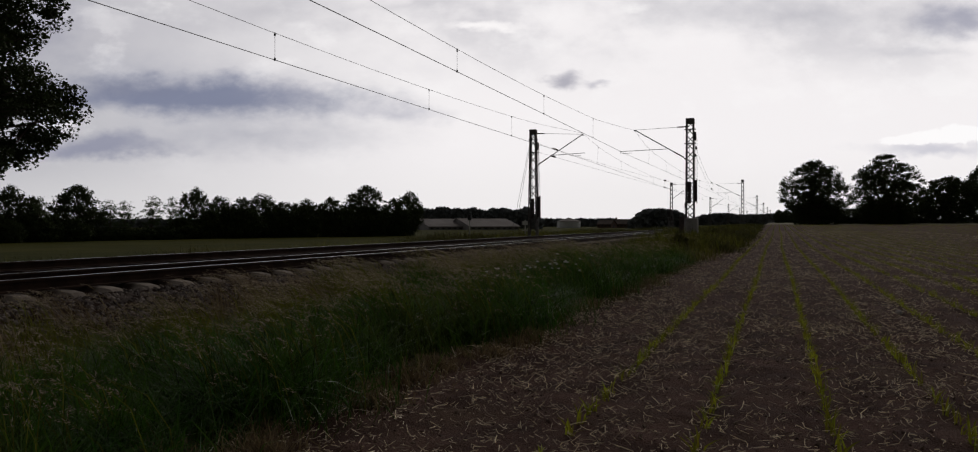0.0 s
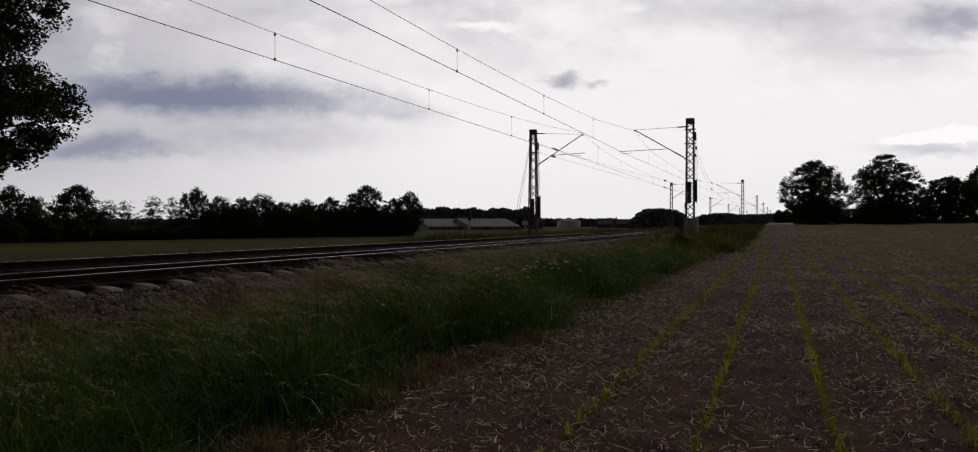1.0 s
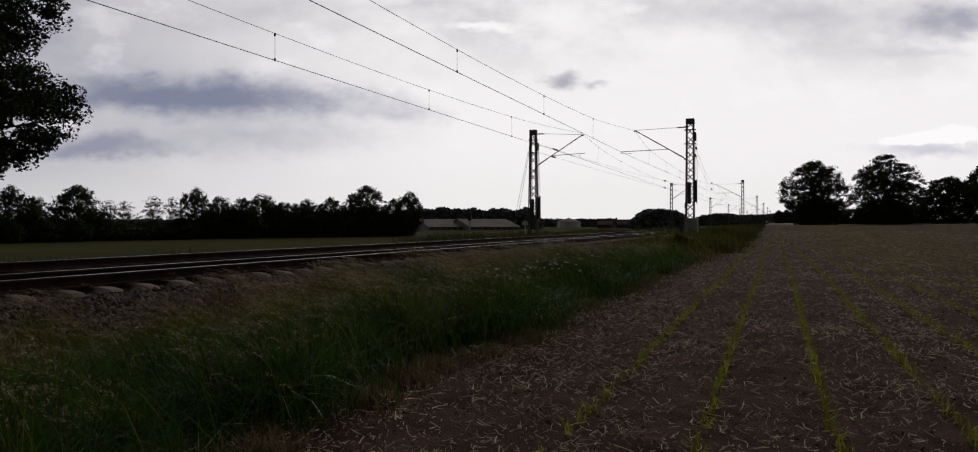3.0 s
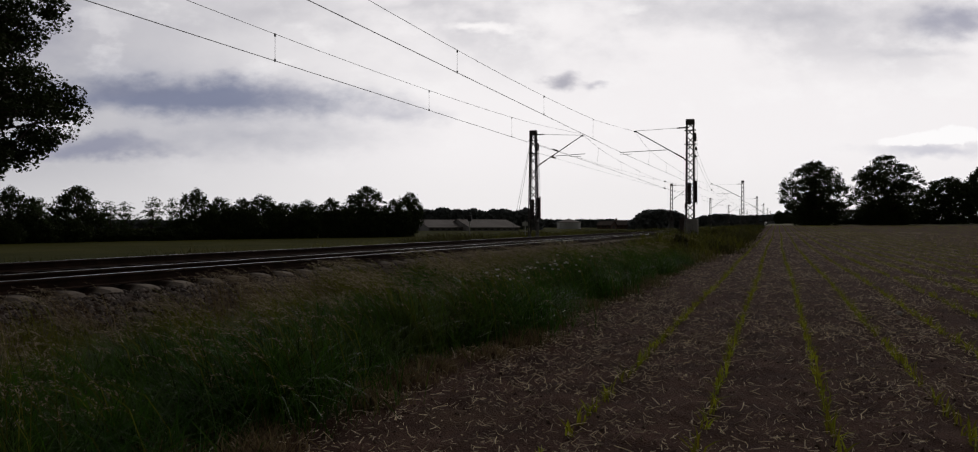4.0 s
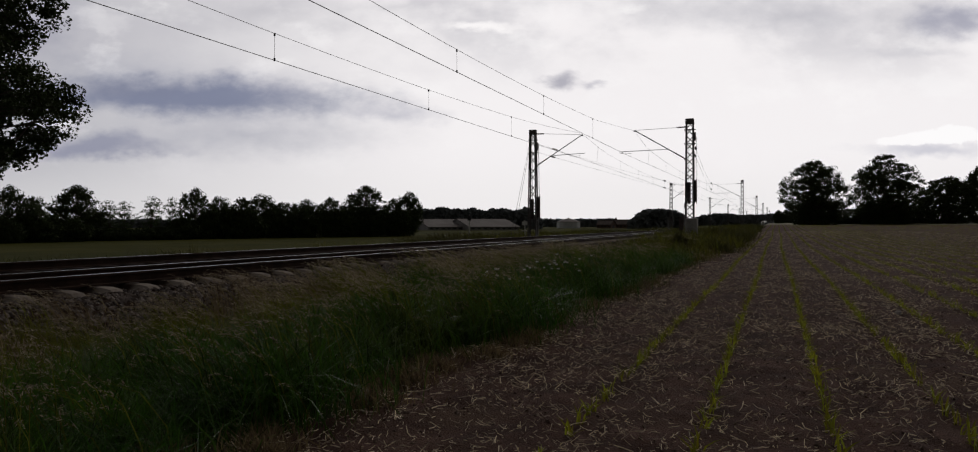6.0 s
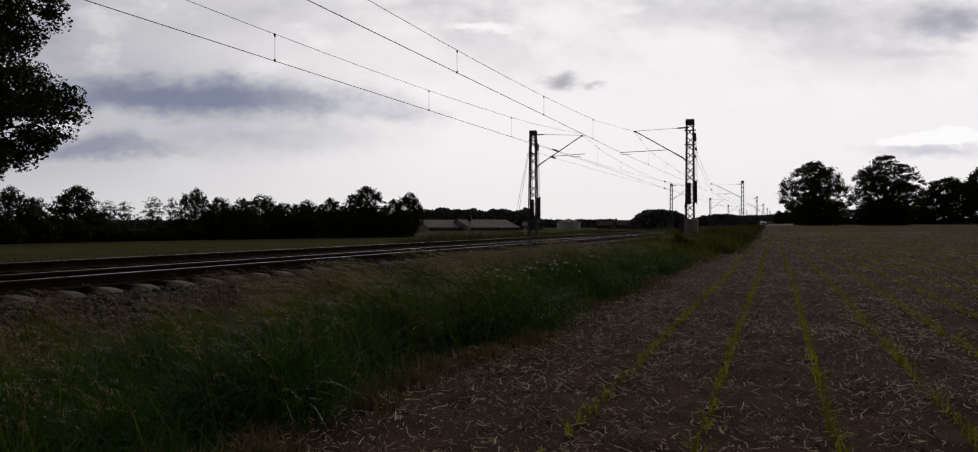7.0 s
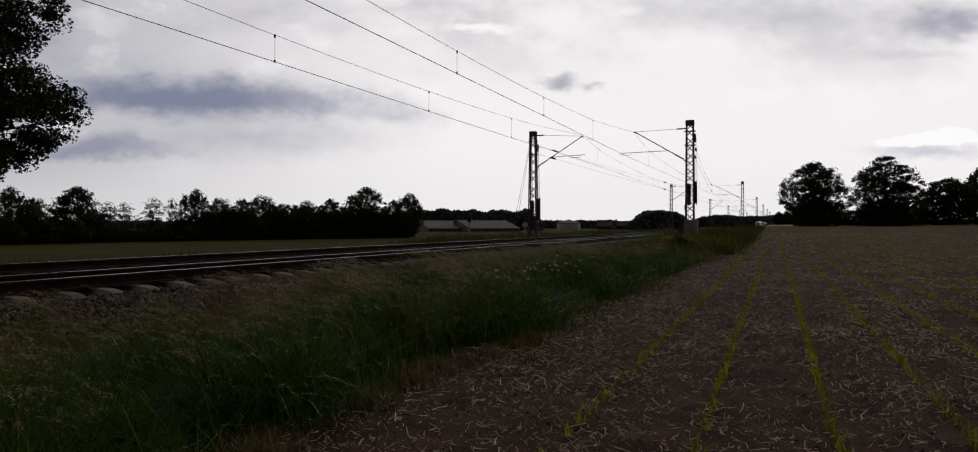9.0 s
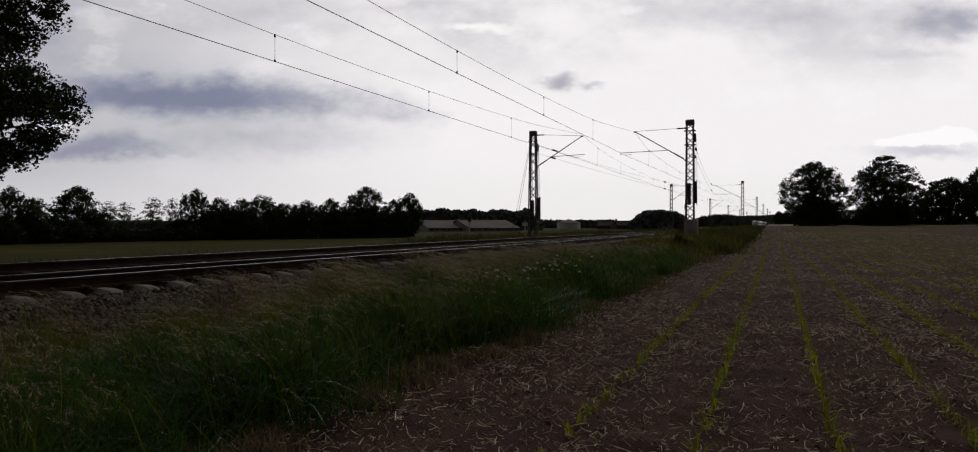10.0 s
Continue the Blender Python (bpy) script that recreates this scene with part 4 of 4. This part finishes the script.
def blades(rng, n, place, height, width, lean, wind):
    """Curved grass blades as narrow ribbons. place(n) gives x, y; wind is the mean lean (x, y)."""
    x, y = place(n)
    h = height[0] + (height[1] - height[0]) * rng.uniform(0, 1, n) ** 1.2
    w = rng.uniform(0.6, 1.3, n) * width
    a = rng.uniform(0, math.tau, n)
    l = rng.uniform(0.1, 1.0, n) * lean
    dx, dy = np.cos(a) * l + wind[0], np.sin(a) * l + wind[1]
    side = rng.uniform(0, math.tau, n)
    sx, sy = np.cos(side) * w, np.sin(side) * w
    cols = []
    for t, k in ((0.0, 0.8), (0.4, 1.0), (0.75, 0.7)):
        cx, cy, cz = x + dx * h * t * t, y + dy * h * t * t, h * (t - 0.30 * t * t * np.hypot(dx, dy))
        cols += [np.stack((cx - sx * k / 2, cy - sy * k / 2, cz), -1), np.stack((cx + sx * k / 2, cy + sy * k / 2, cz), -1)]
    cols.append(np.stack((x + dx * h, y + dy * h, h * (1 - 0.30 * np.hypot(dx, dy))), -1))
    v = np.stack(cols, 1).reshape(-1, 3)
    o = (np.arange(n) * 7)[:, None]
    quads = np.concatenate((o + [0, 1, 3, 2], o + [2, 3, 5, 4])).tolist()
    return v, quads + (o + [4, 5, 6]).tolist()


def seed_stems(rng, n, place, height, wind, spikes=14):
    """Tall thin stems with drooping panicles: (stems, heads)."""
    x, y = place(n)
    h = rng.uniform(height[0], height[1], n)
    a = rng.uniform(0, math.tau, n)
    l = rng.uniform(0.05, 0.22, n)
    dx, dy = np.cos(a) * l + wind[0], np.sin(a) * l + wind[1]

    def at(t):
        return np.stack((x + dx * h * t ** 2, y + dy * h * t ** 2, h * (t - 0.28 * t ** 3)), -1)
    sv, w = [], 0.0026
    for t in (0.0, 0.35, 0.7, 1.0):
        p = at(t)
        sv += [p - [w, w * 0.5, 0], p + [w, w * 0.5, 0]]
    v = np.stack(sv, 1).reshape(-1, 3)
    o = (np.arange(n) * 8)[:, None]
    f = np.concatenate([o + [2 * i, 2 * i + 1, 2 * i + 3, 2 * i + 2] for i in range(3)])
    spikes *= 2
    t = rng.uniform(0.80, 1.14, (n, spikes))
    push = rng.normal(size=(n, spikes, 3)) * 0.008

    def along(q):
        return np.stack((x[:, None] + dx[:, None] * h[:, None] * q ** 2, y[:, None] + dy[:, None] * h[:, None] * q ** 2, h[:, None] * (q - 0.28 * q ** 3)), -1)
    p0, p1 = along(t) + push * 0.3, along(t + rng.uniform(0.02, 0.05, (n, spikes))) + push * 1.6
    wide = rng.normal(size=(n, spikes, 3)) * 0.0016
    pm = (p0 + p1) / 2
    hv = np.stack((p0, pm + wide, p1, pm - wide), 2).reshape(-1, 3)
    hf = np.arange(n * spikes * 4).reshape(-1, 4)
    return (v, f.tolist()), (hv, hf)


def square(rng, w, d):
    return lambda n: (rng.uniform(-w / 2, w / 2, n), rng.uniform(-d / 2, d / 2, n))


def blob(rng, r):
    def place(n):
        a, q = rng.uniform(0, math.tau, n), np.abs(rng.normal(0, 0.5, n)) * r
        return np.cos(a) * q, np.sin(a) * q
    return place


WIND = (-0.30, -0.10)


def clump_meshes():
    """The grass tufts' shared meshes, as lists of (name, mesh)."""
    out = {"lush": [], "tall": [], "seed": [], "far": [], "dry": [], "beyond": []}
    for i in range(4):
        rng = np.random.default_rng(100 + i)
        v, f = blades(rng, 2000, blob(rng, 0.62), (0.10, 0.70), 0.0066, 1.5, WIND)
        st, hd = seed_stems(rng, 26, blob(rng, 0.62), (0.5, 0.95), WIND, 12)
        gv, gf = blades(rng, 110, blob(rng, 0.62), (0.35, 0.66), 0.009, 2.0, WIND)
        out["lush"].append([("broad_blades", to_mesh("broad_blades", gv, gf, M_GLOSS)), ("blades", to_mesh("blades", v, f, M_GRASS)), ("stems", to_mesh("stems", st[0], st[1], M_OLIVE)), ("seed_heads", to_mesh("seed_heads", hd[0], hd[1], M_SEED))])
        v, f = blades(rng, 1300, blob(rng, 0.62), (0.10, 0.62), 0.0062, 1.4, WIND)
        st, hd = seed_stems(rng, 34, blob(rng, 0.62), (0.6, 1.0), WIND, 14)
        out["tall"].append([("blades", to_mesh("blades", v, f, M_OLIVE)), ("stems", to_mesh("stems", st[0], st[1], M_OLIVE)), ("seed_heads", to_mesh("seed_heads", hd[0], hd[1], M_SEED))])
        v, f = blades(rng, 200, blob(rng, 0.6), (0.15, 0.5), 0.006, 0.8, WIND)
        st, hd = seed_stems(rng, 46, blob(rng, 0.6), (0.45, 0.85), (-0.42, -0.12), 16)
        out["seed"].append([("blades", to_mesh("blades", v, f, M_DRY)), ("stems", to_mesh("stems", st[0], st[1], M_DRY)), ("seed_heads", to_mesh("seed_heads", hd[0], hd[1], M_SEED))])
        v, f = blades(rng, 1000, square(rng, 3.0, 4.0), (0.2, 0.95), 0.022, 0.9, WIND)
        out["far"].append([("blades", to_mesh("blades", v, f, M_OLIVE if i == 3 else M_RANK))])
        v, f = blades(rng, 1000, square(rng, 3.0, 4.0), (0.15, 0.75), 0.012, 1.1, WIND)
        out["beyond"].append([("blades", to_mesh("blades", v, f, M_OLIVE if i % 2 else M_RANK))])
        v, f = blades(rng, 420, blob(rng, 0.35), (0.06, 0.22), 0.006, 1.0, (0, 0))
        out["dry"].append([("blades", to_mesh("blades", v, f, M_DRY))])
    return out


MESHES = clump_meshes()
swaying = []
GRASS = {"lush": "lush green grass tuft leaning in the wind", "tall": "tall olive grass with pale seed heads in the wind", "seed": "pale dry flowering grass on the ballast shoulder",
         "far": "tall olive grass strip along the railway", "beyond": "rough olive grass on the slope beyond the tracks", "dry": "short dry grass at the edge of the field"}


def tuft(sort, x, y, rng, scale, sway=True):
    t = thing("grass_tuft", x, y, float(land(x, y)) - 0.02, GRASS[sort], "grass", sort + " grass beside the railway", 0, "stuff")
    t.rotation_euler = (0, 0, rng.uniform(-0.6, 0.6))
    t.scale = (scale * rng.uniform(0.85, 1.2), scale * rng.uniform(0.85, 1.2), scale * rng.uniform(0.8, 1.15))
    for name, me in rng.choice(MESHES[sort]):
        tagged(part(name, me, None, t), kind="stuff")
    if sway:
        swaying.append(t)


def verge():
    rng = random.Random(9)
    y = -2.5
    while y < 24:
        step = 0.62 + 0.012 * max(y, 0)
        x = EDGE - 0.42
        while x > -6.0:
            q = (x - EDGE) / (-6.4 - EDGE)
            sort = "lush" if q < 0.40 + 0.25 * float(smooth(4, 12, y)) + rng.uniform(-0.15, 0.15) else "tall"
            px, py = x + rng.uniform(-0.25, 0.25), y + rng.uniform(-0.3, 0.3)
            tall = 0.62 + 0.22 * float(smooth(2, 12, y)) if q > 0.38 else 0.84 + 0.24 * float(smooth(0, 8, y))
            tuft(sort, px, py, rng, tall * rng.uniform(0.85, 1.15))
            x -= step
        for x in (-6.2, -6.8):
            if rng.random() < 0.34 + 0.25 * float(smooth(5, 11, y)) - 0.3 * float(smooth(12, 22, y)):
                tuft("seed", x + rng.uniform(-0.3, 0.3), y + rng.uniform(-0.3, 0.3), rng, rng.uniform(0.6, 0.9))
        if y < 4 and rng.random() < 0.55:
            tuft("seed", rng.uniform(-6.4, -5.2), y + rng.uniform(-0.3, 0.3), rng, rng.uniform(0.7, 0.95))
        if 9 < y < 21:
            for k in range(2):
                tuft("seed" if rng.random() < 0.6 else "tall", rng.uniform(-6.6, -5.4), y + rng.uniform(-0.4, 0.4), rng, rng.uniform(0.72, 0.95))
        for k in range(2):
            tuft("dry", EDGE + rng.uniform(-0.2, 0.45), y + rng.uniform(-0.3, 0.3), rng, rng.uniform(0.6, 1.2), False)
        y += step
    for i in range(34):
        tuft("tall", -4.2 + rng.uniform(-0.8, 0.8), 34 + rng.uniform(0, 15), rng, rng.uniform(0.7, 1.0), False)
    for i in range(40):
        y = 24 + 40 * (i / 40) ** 1.3
        tuft("dry", EDGE + rng.uniform(-0.5, 0.25), y + rng.uniform(-0.4, 0.4), rng, rng.uniform(1.2, 2.0), False)
    y = 25.0
    while y < 150:
        tall = 0.9 + 0.3 * float(smooth(26, 42, y))
        for x in (-3.5, -4.4, -5.4, -6.2):
            if (y > 60 or x > -6) and (y < 70 or x < -4):
                tuft("far", x + rng.uniform(-0.4, 0.4), y + rng.uniform(-0.8, 0.8), rng, tall * (0.7 if x > -4 else 0.42 if x < -5 and y < 50 else 1.0) * rng.uniform(0.85, 1.15), False)
        y += 2.6
    y = -2.0
    while y < 130:
        for x in (-17.4, -18.9, -20.4):
            tuft("beyond" if y < 35 else "far", x + rng.uniform(-0.6, 0.6), y + rng.uniform(-0.8, 0.8), rng, rng.uniform(0.7, 1.2), False)
        y += 2.3


verge()


def weeds():
    """Dark leafy weeds that stand above the verge grass."""
    rng = random.Random(17)
    first = make_tree("weed_bush", 1.0, 0.55, 0.0, 40, 900, 0.06, 61, M_RANK, "dark leafy weed standing above the verge grass", "weeds along the verge", trunk_r=0.012, tuft_r=0.25, carve=-1.0, limbs=20)
    first["category"] = "plant"
    for i, (x, y, s) in enumerate(((-3.7, 30.5, 0.75), (-3.4, 32.5, 0.6), (-3.8, 50.0, 0.8), (-3.9, 61.0, 1.0))):
        m = pose(x, y, float(land(x, y)) - 0.02, 0, 0, rng.uniform(0, 360))
        w = copy_thing(first, m) if i else first
        w.matrix_basis = m
        w.scale = (s, s, s * rng.uniform(0.9, 1.2))


weeds()


def wild_flowers():
    """Small white umbels on thin stems at the verge's edge."""
    rng = random.Random(23)
    for i in range(26):
        x, y, h = rng.uniform(-3.75, -3.0), rng.uniform(9.0, 13.5), rng.uniform(0.5, 0.72)
        f = thing("wild_flower", x, y, float(land(x, y)), "small white umbel flower on a thin green stem", "flower", "white flowers in the verge")
        dx, dy = rng.uniform(-0.14, 0.0), rng.uniform(-0.06, 0.06)
        part("stem", tube([(0, 0, -0.02), (dx * 0.4, dy * 0.4, h * 0.6), (dx, dy, h)], [0.004, 0.003, 0.002], 5), M_GRASS, f)
        for k in range(5):
            a, r = k * 1.257 + rng.random(), rng.uniform(0.008, 0.018)
            part("umbel", lathe([(0.002, -0.012), (0.011, 0.0), (0.008, 0.006)], dx + r * math.cos(a), dy + r * math.sin(a), h + rng.uniform(0.0, 0.008), 7), M_WHITE, f, "white flower head")


wild_flowers()


def maize():
    """Young maize in drilled rows, 0.75 m apart."""
    for i in range(-44, 3):
        rng = np.random.default_rng(300 + i)
        x0 = 0.28 - 0.75 * i
        ys = []
        y = -12.0
        while y < 185:
            if rng.random() < (0.55 if i == 2 and y < 7 else 0.86):
                ys.append(y)
            y += rng.uniform(0.09, 0.17) * (1 + 0.022 * max(y, 0))
        ys = np.array(ys)
        ys = ys[(ys > max(0.0, x0 - 3) * 3.4) | (x0 < 9)]
        if i < -12:
            ys = ys[::2]
        v, f = [], []
        n = len(ys)
        k = 6
        yy = np.repeat(ys, k) + rng.normal(0, 0.015, n * k)
        big = np.repeat(rng.uniform(0.6, 1.2, n), k)
        xx = x0 + row_bend(yy) + rng.normal(0, 0.018, n * k)
        v, f = blades(rng, n * k, lambda m: (xx, yy), (0.06, 0.17), 0.012, 1.2, (0, 0))
        v[:, 2] += np.repeat(ground_z(xx, yy), 7) - 0.004
        tagged(part("maize_row", (v, f), M_MAIZE), "row of young yellow-green maize seedlings in bare soil", "maize", "drilled maize rows", kind="stuff")


maize()


def straw():
    """Broken straw and stalks lying on the soil."""
    rng = np.random.default_rng(77)
    n = 190000
    close = np.arange(n) < 135000
    x = np.where(close, rng.uniform(-2.95, 8.5, n), rng.uniform(-2.95, 18, n))
    y = np.where(close, -5 + rng.exponential(9.5, n), 6 + 92 * rng.uniform(0, 1, n) ** 1.5)
    keep = (x > EDGE - 0.1) & (x < 16)
    patchy = fbm(x * 0.9, y * 0.9, 13, 2) + 0.5 * fbm(x * 3, y * 3, 14, 2)
    keep &= patchy + rng.uniform(-0.7, 0.7, n) > 0.0 + 0.16 * smooth(-0.5, 3, x)
    x, y = x[keep], y[keep]
    n = len(x)
    length = (0.012 + 0.07 * rng.uniform(0, 1, n) ** 2.0) * (1 + 0.02 * np.hypot(x, y)) * np.where(rng.random(n) < 0.1, 1.9, 1.0)
    w = rng.uniform(0.0009, 0.0029, n) * (1 + 0.055 * np.minimum(np.hypot(x, y), 35))
    d = rng.uniform(0, math.tau, n)
    up = rng.uniform(-0.15, 0.9, n)
    bend = rng.normal(0, 0.8, n)
    z = ground_z(x, y) + 0.014 + 0.016 * rng.random(n)
    cols = []
    for t in (-1.0, 0.0, 1.0):
        ang = d + bend * t * 0.5
        c = np.stack((x + np.cos(ang) * length * t * 0.5, y + np.sin(ang) * length * t * 0.5, z + np.maximum(up * t * length * 0.5, -0.012)), -1)
        nx, ny = -np.sin(ang) * w, np.cos(ang) * w
        cols += [c + np.stack((nx, ny, 0 * w), -1), c + np.stack((-nx, -ny, 0 * w), -1), c + np.stack((0 * w, 0 * w, w * 1.4), -1)]
    v = np.stack(cols, 1).reshape(-1, 3)
    o = (np.arange(n) * 9)[:, None]
    f = []
    for b in (0, 3):
        for i, j in ((0, 1), (1, 2), (2, 0)):
            f += (o + [b + i, b + j, b + 3 + j, b + 3 + i]).tolist()
    tagged(part("straw_litter", (v, f), M_STRAW), "pale broken straw and stalks lying on the soil", "straw", kind="stuff")


straw()


def field_stones():
    """Single pale stones that lie on the soil."""
    for px, depth, s, seed in ((1442, 10.3, 0.055, 1), (1290, 23.0, 0.05, 2), (1100, 12.5, 0.03, 3)):
        rng = np.random.default_rng(seed)
        x, y = at_view(px - 784, depth)
        v, f = lathe([(0.55, 0.0), (1.0, 0.35), (0.8, 0.8), (0.3, 1.05)], sides=9)
        v = np.array(v) * (1 + rng.uniform(-0.2, 0.2, (len(v), 1))) * s
        st = part("stone", (v, f), M_SLATE)
        st.location = (x, y, float(ground_z(x, y)) - 0.01)
        tagged(st, "small pale angular stone lying on bare soil", "stone", "stones on the field")


field_stones()


def clod_area(rng, n):
    return rng.uniform(EDGE + 0.15, 8.5, n), rng.uniform(-7, 13, n)


scatter_stones("soil_clods", M_CLOD, 7000, clod_area, (0.006, 0.022), lambda x, y: ground_z(x, y) + 0.002, "crumbly brown clods on the drilled field", 15)

# ---- the train ----


def passenger_train():
    """A pale multiple unit on the far track; its nose points to -y."""
    t = thing("passenger_train", FAR, 900, RAIL_Z, "pale multiple-unit passenger train with dark windows on the far track", "train")

    def body(y0, y1, nose):
        sec = [(-1.25, 0.35), (-1.42, 0.6), (-1.42, 2.3), (-1.2, 3.0), (-0.6, 3.4), (0.6, 3.4), (1.2, 3.0), (1.42, 2.3), (1.42, 0.6), (1.25, 0.35)]
        rings = [(y0, 0.55, 0.62), (y0 + 1.0, 0.85, 0.8), (y0 + 2.6, 1.0, 1.0)] if nose else [(y0, 1.0, 1.0)]
        rings.append((y1, 1.0, 1.0))
        w = len(sec)
        v = [(a * k, y, 0.35 + (b - 0.35) * q) for y, k, q in rings for a, b in sec]
        f = [(i * w + j, i * w + (j + 1) % w, (i + 1) * w + (j + 1) % w, (i + 1) * w + j) for i in range(len(rings) - 1) for j in range(w)]
        return v, f + [tuple(range(w - 1, -1, -1)), tuple(range(len(v) - w, len(v)))]
    for c in range(11):
        y0 = c * 25.0
        car = part("carriage", body(y0, y0 + 24.4, c == 0), M_WHITE, t, "white carriage body")
        for s in (-1, 1):
            part("window_band", box(s * 1.42, y0 + 13.2, 1.9, 0.03, 20.5, 0.75), M_DARK, car)
            part("red_stripe", box(s * 1.42, y0 + 13.2, 0.75, 0.03, 20.5, 0.25), M_RED, car)
        for q in (3.6, 20.6):
            part("bogie", box(0, y0 + q, 0.34, 2.1, 2.8, 0.55, 0.05), M_DARK, car)
    part("windscreen", box(0, 0.55, 2.05, 1.7, 0.7, 0.7, 0.1), M_DARK, t, "dark windscreen")
    for s in (-1, 1):
        part("headlight", lathe([(0.12, 0), (0.12, 0.08), (0.05, 0.1)], s * 0.6, 0.0, 0.9, 8), M_WHITE, t)
    return t


train = passenger_train()

# ---- what moves ----


def motions():
    walk(train, [(t, pose(FAR + line_bend(900 - 48 * t), 900 - 48 * t, RAIL_Z, 0, 0, -0.46)) for t in (0.0, 2.5, 5.0, 7.5, 10.0)])
    walk(clouds, [(0.0, pose(0, 0, CAM_Z, 0, 0, YAW)), (5.0, pose(0, 0, CAM_Z, 0, 0, YAW + 0.18)), (10.0, pose(0, 0, CAM_Z, 0, 0, YAW + 0.36))])
    x, y, z = big_tree.location
    walk(big_tree, [(t, pose(x, y, z, 0.1 * math.sin(t * 1.3), a * 0.05, a * 0.1)) for t, a in
                    ((0.0, 2.0), (0.5, 1.2), (1.0, -0.5), (1.7, -2.6), (2.5, -3.4), (3.2, -2.4), (4.0, -1.0), (4.5, -3.0), (5.5, -3.6), (6.3, -1.5), (7.0, 0.6), (7.5, 1.2),
                     (8.2, -0.4), (9.0, 0.6), (9.5, -1.4), (10.0, -3.2))])
    rng = random.Random(3)
    for g in swaying:
        x, y, z = g.location
        turn = math.degrees(g.rotation_euler.z)
        keep = g.scale.copy()
        lag = 0.35 * y - 0.25 * x + rng.uniform(-0.4, 0.4)
        rows = []
        for i in range(15):
            t = i * 10.0 / 14
            gust = 2.6 * math.sin(1.9 * t - lag) + 1.8 * math.sin(3.7 * t - lag * 1.7 + 1.0)
            m = Matrix.Translation((x, y, z)) @ pose(0, 0, 0, 0.4 * gust, -gust, 0) @ pose(0, 0, 0, 0, 0, turn)
            rows.append((t, m))
        walk(g, rows)
        g.scale = keep


motions()
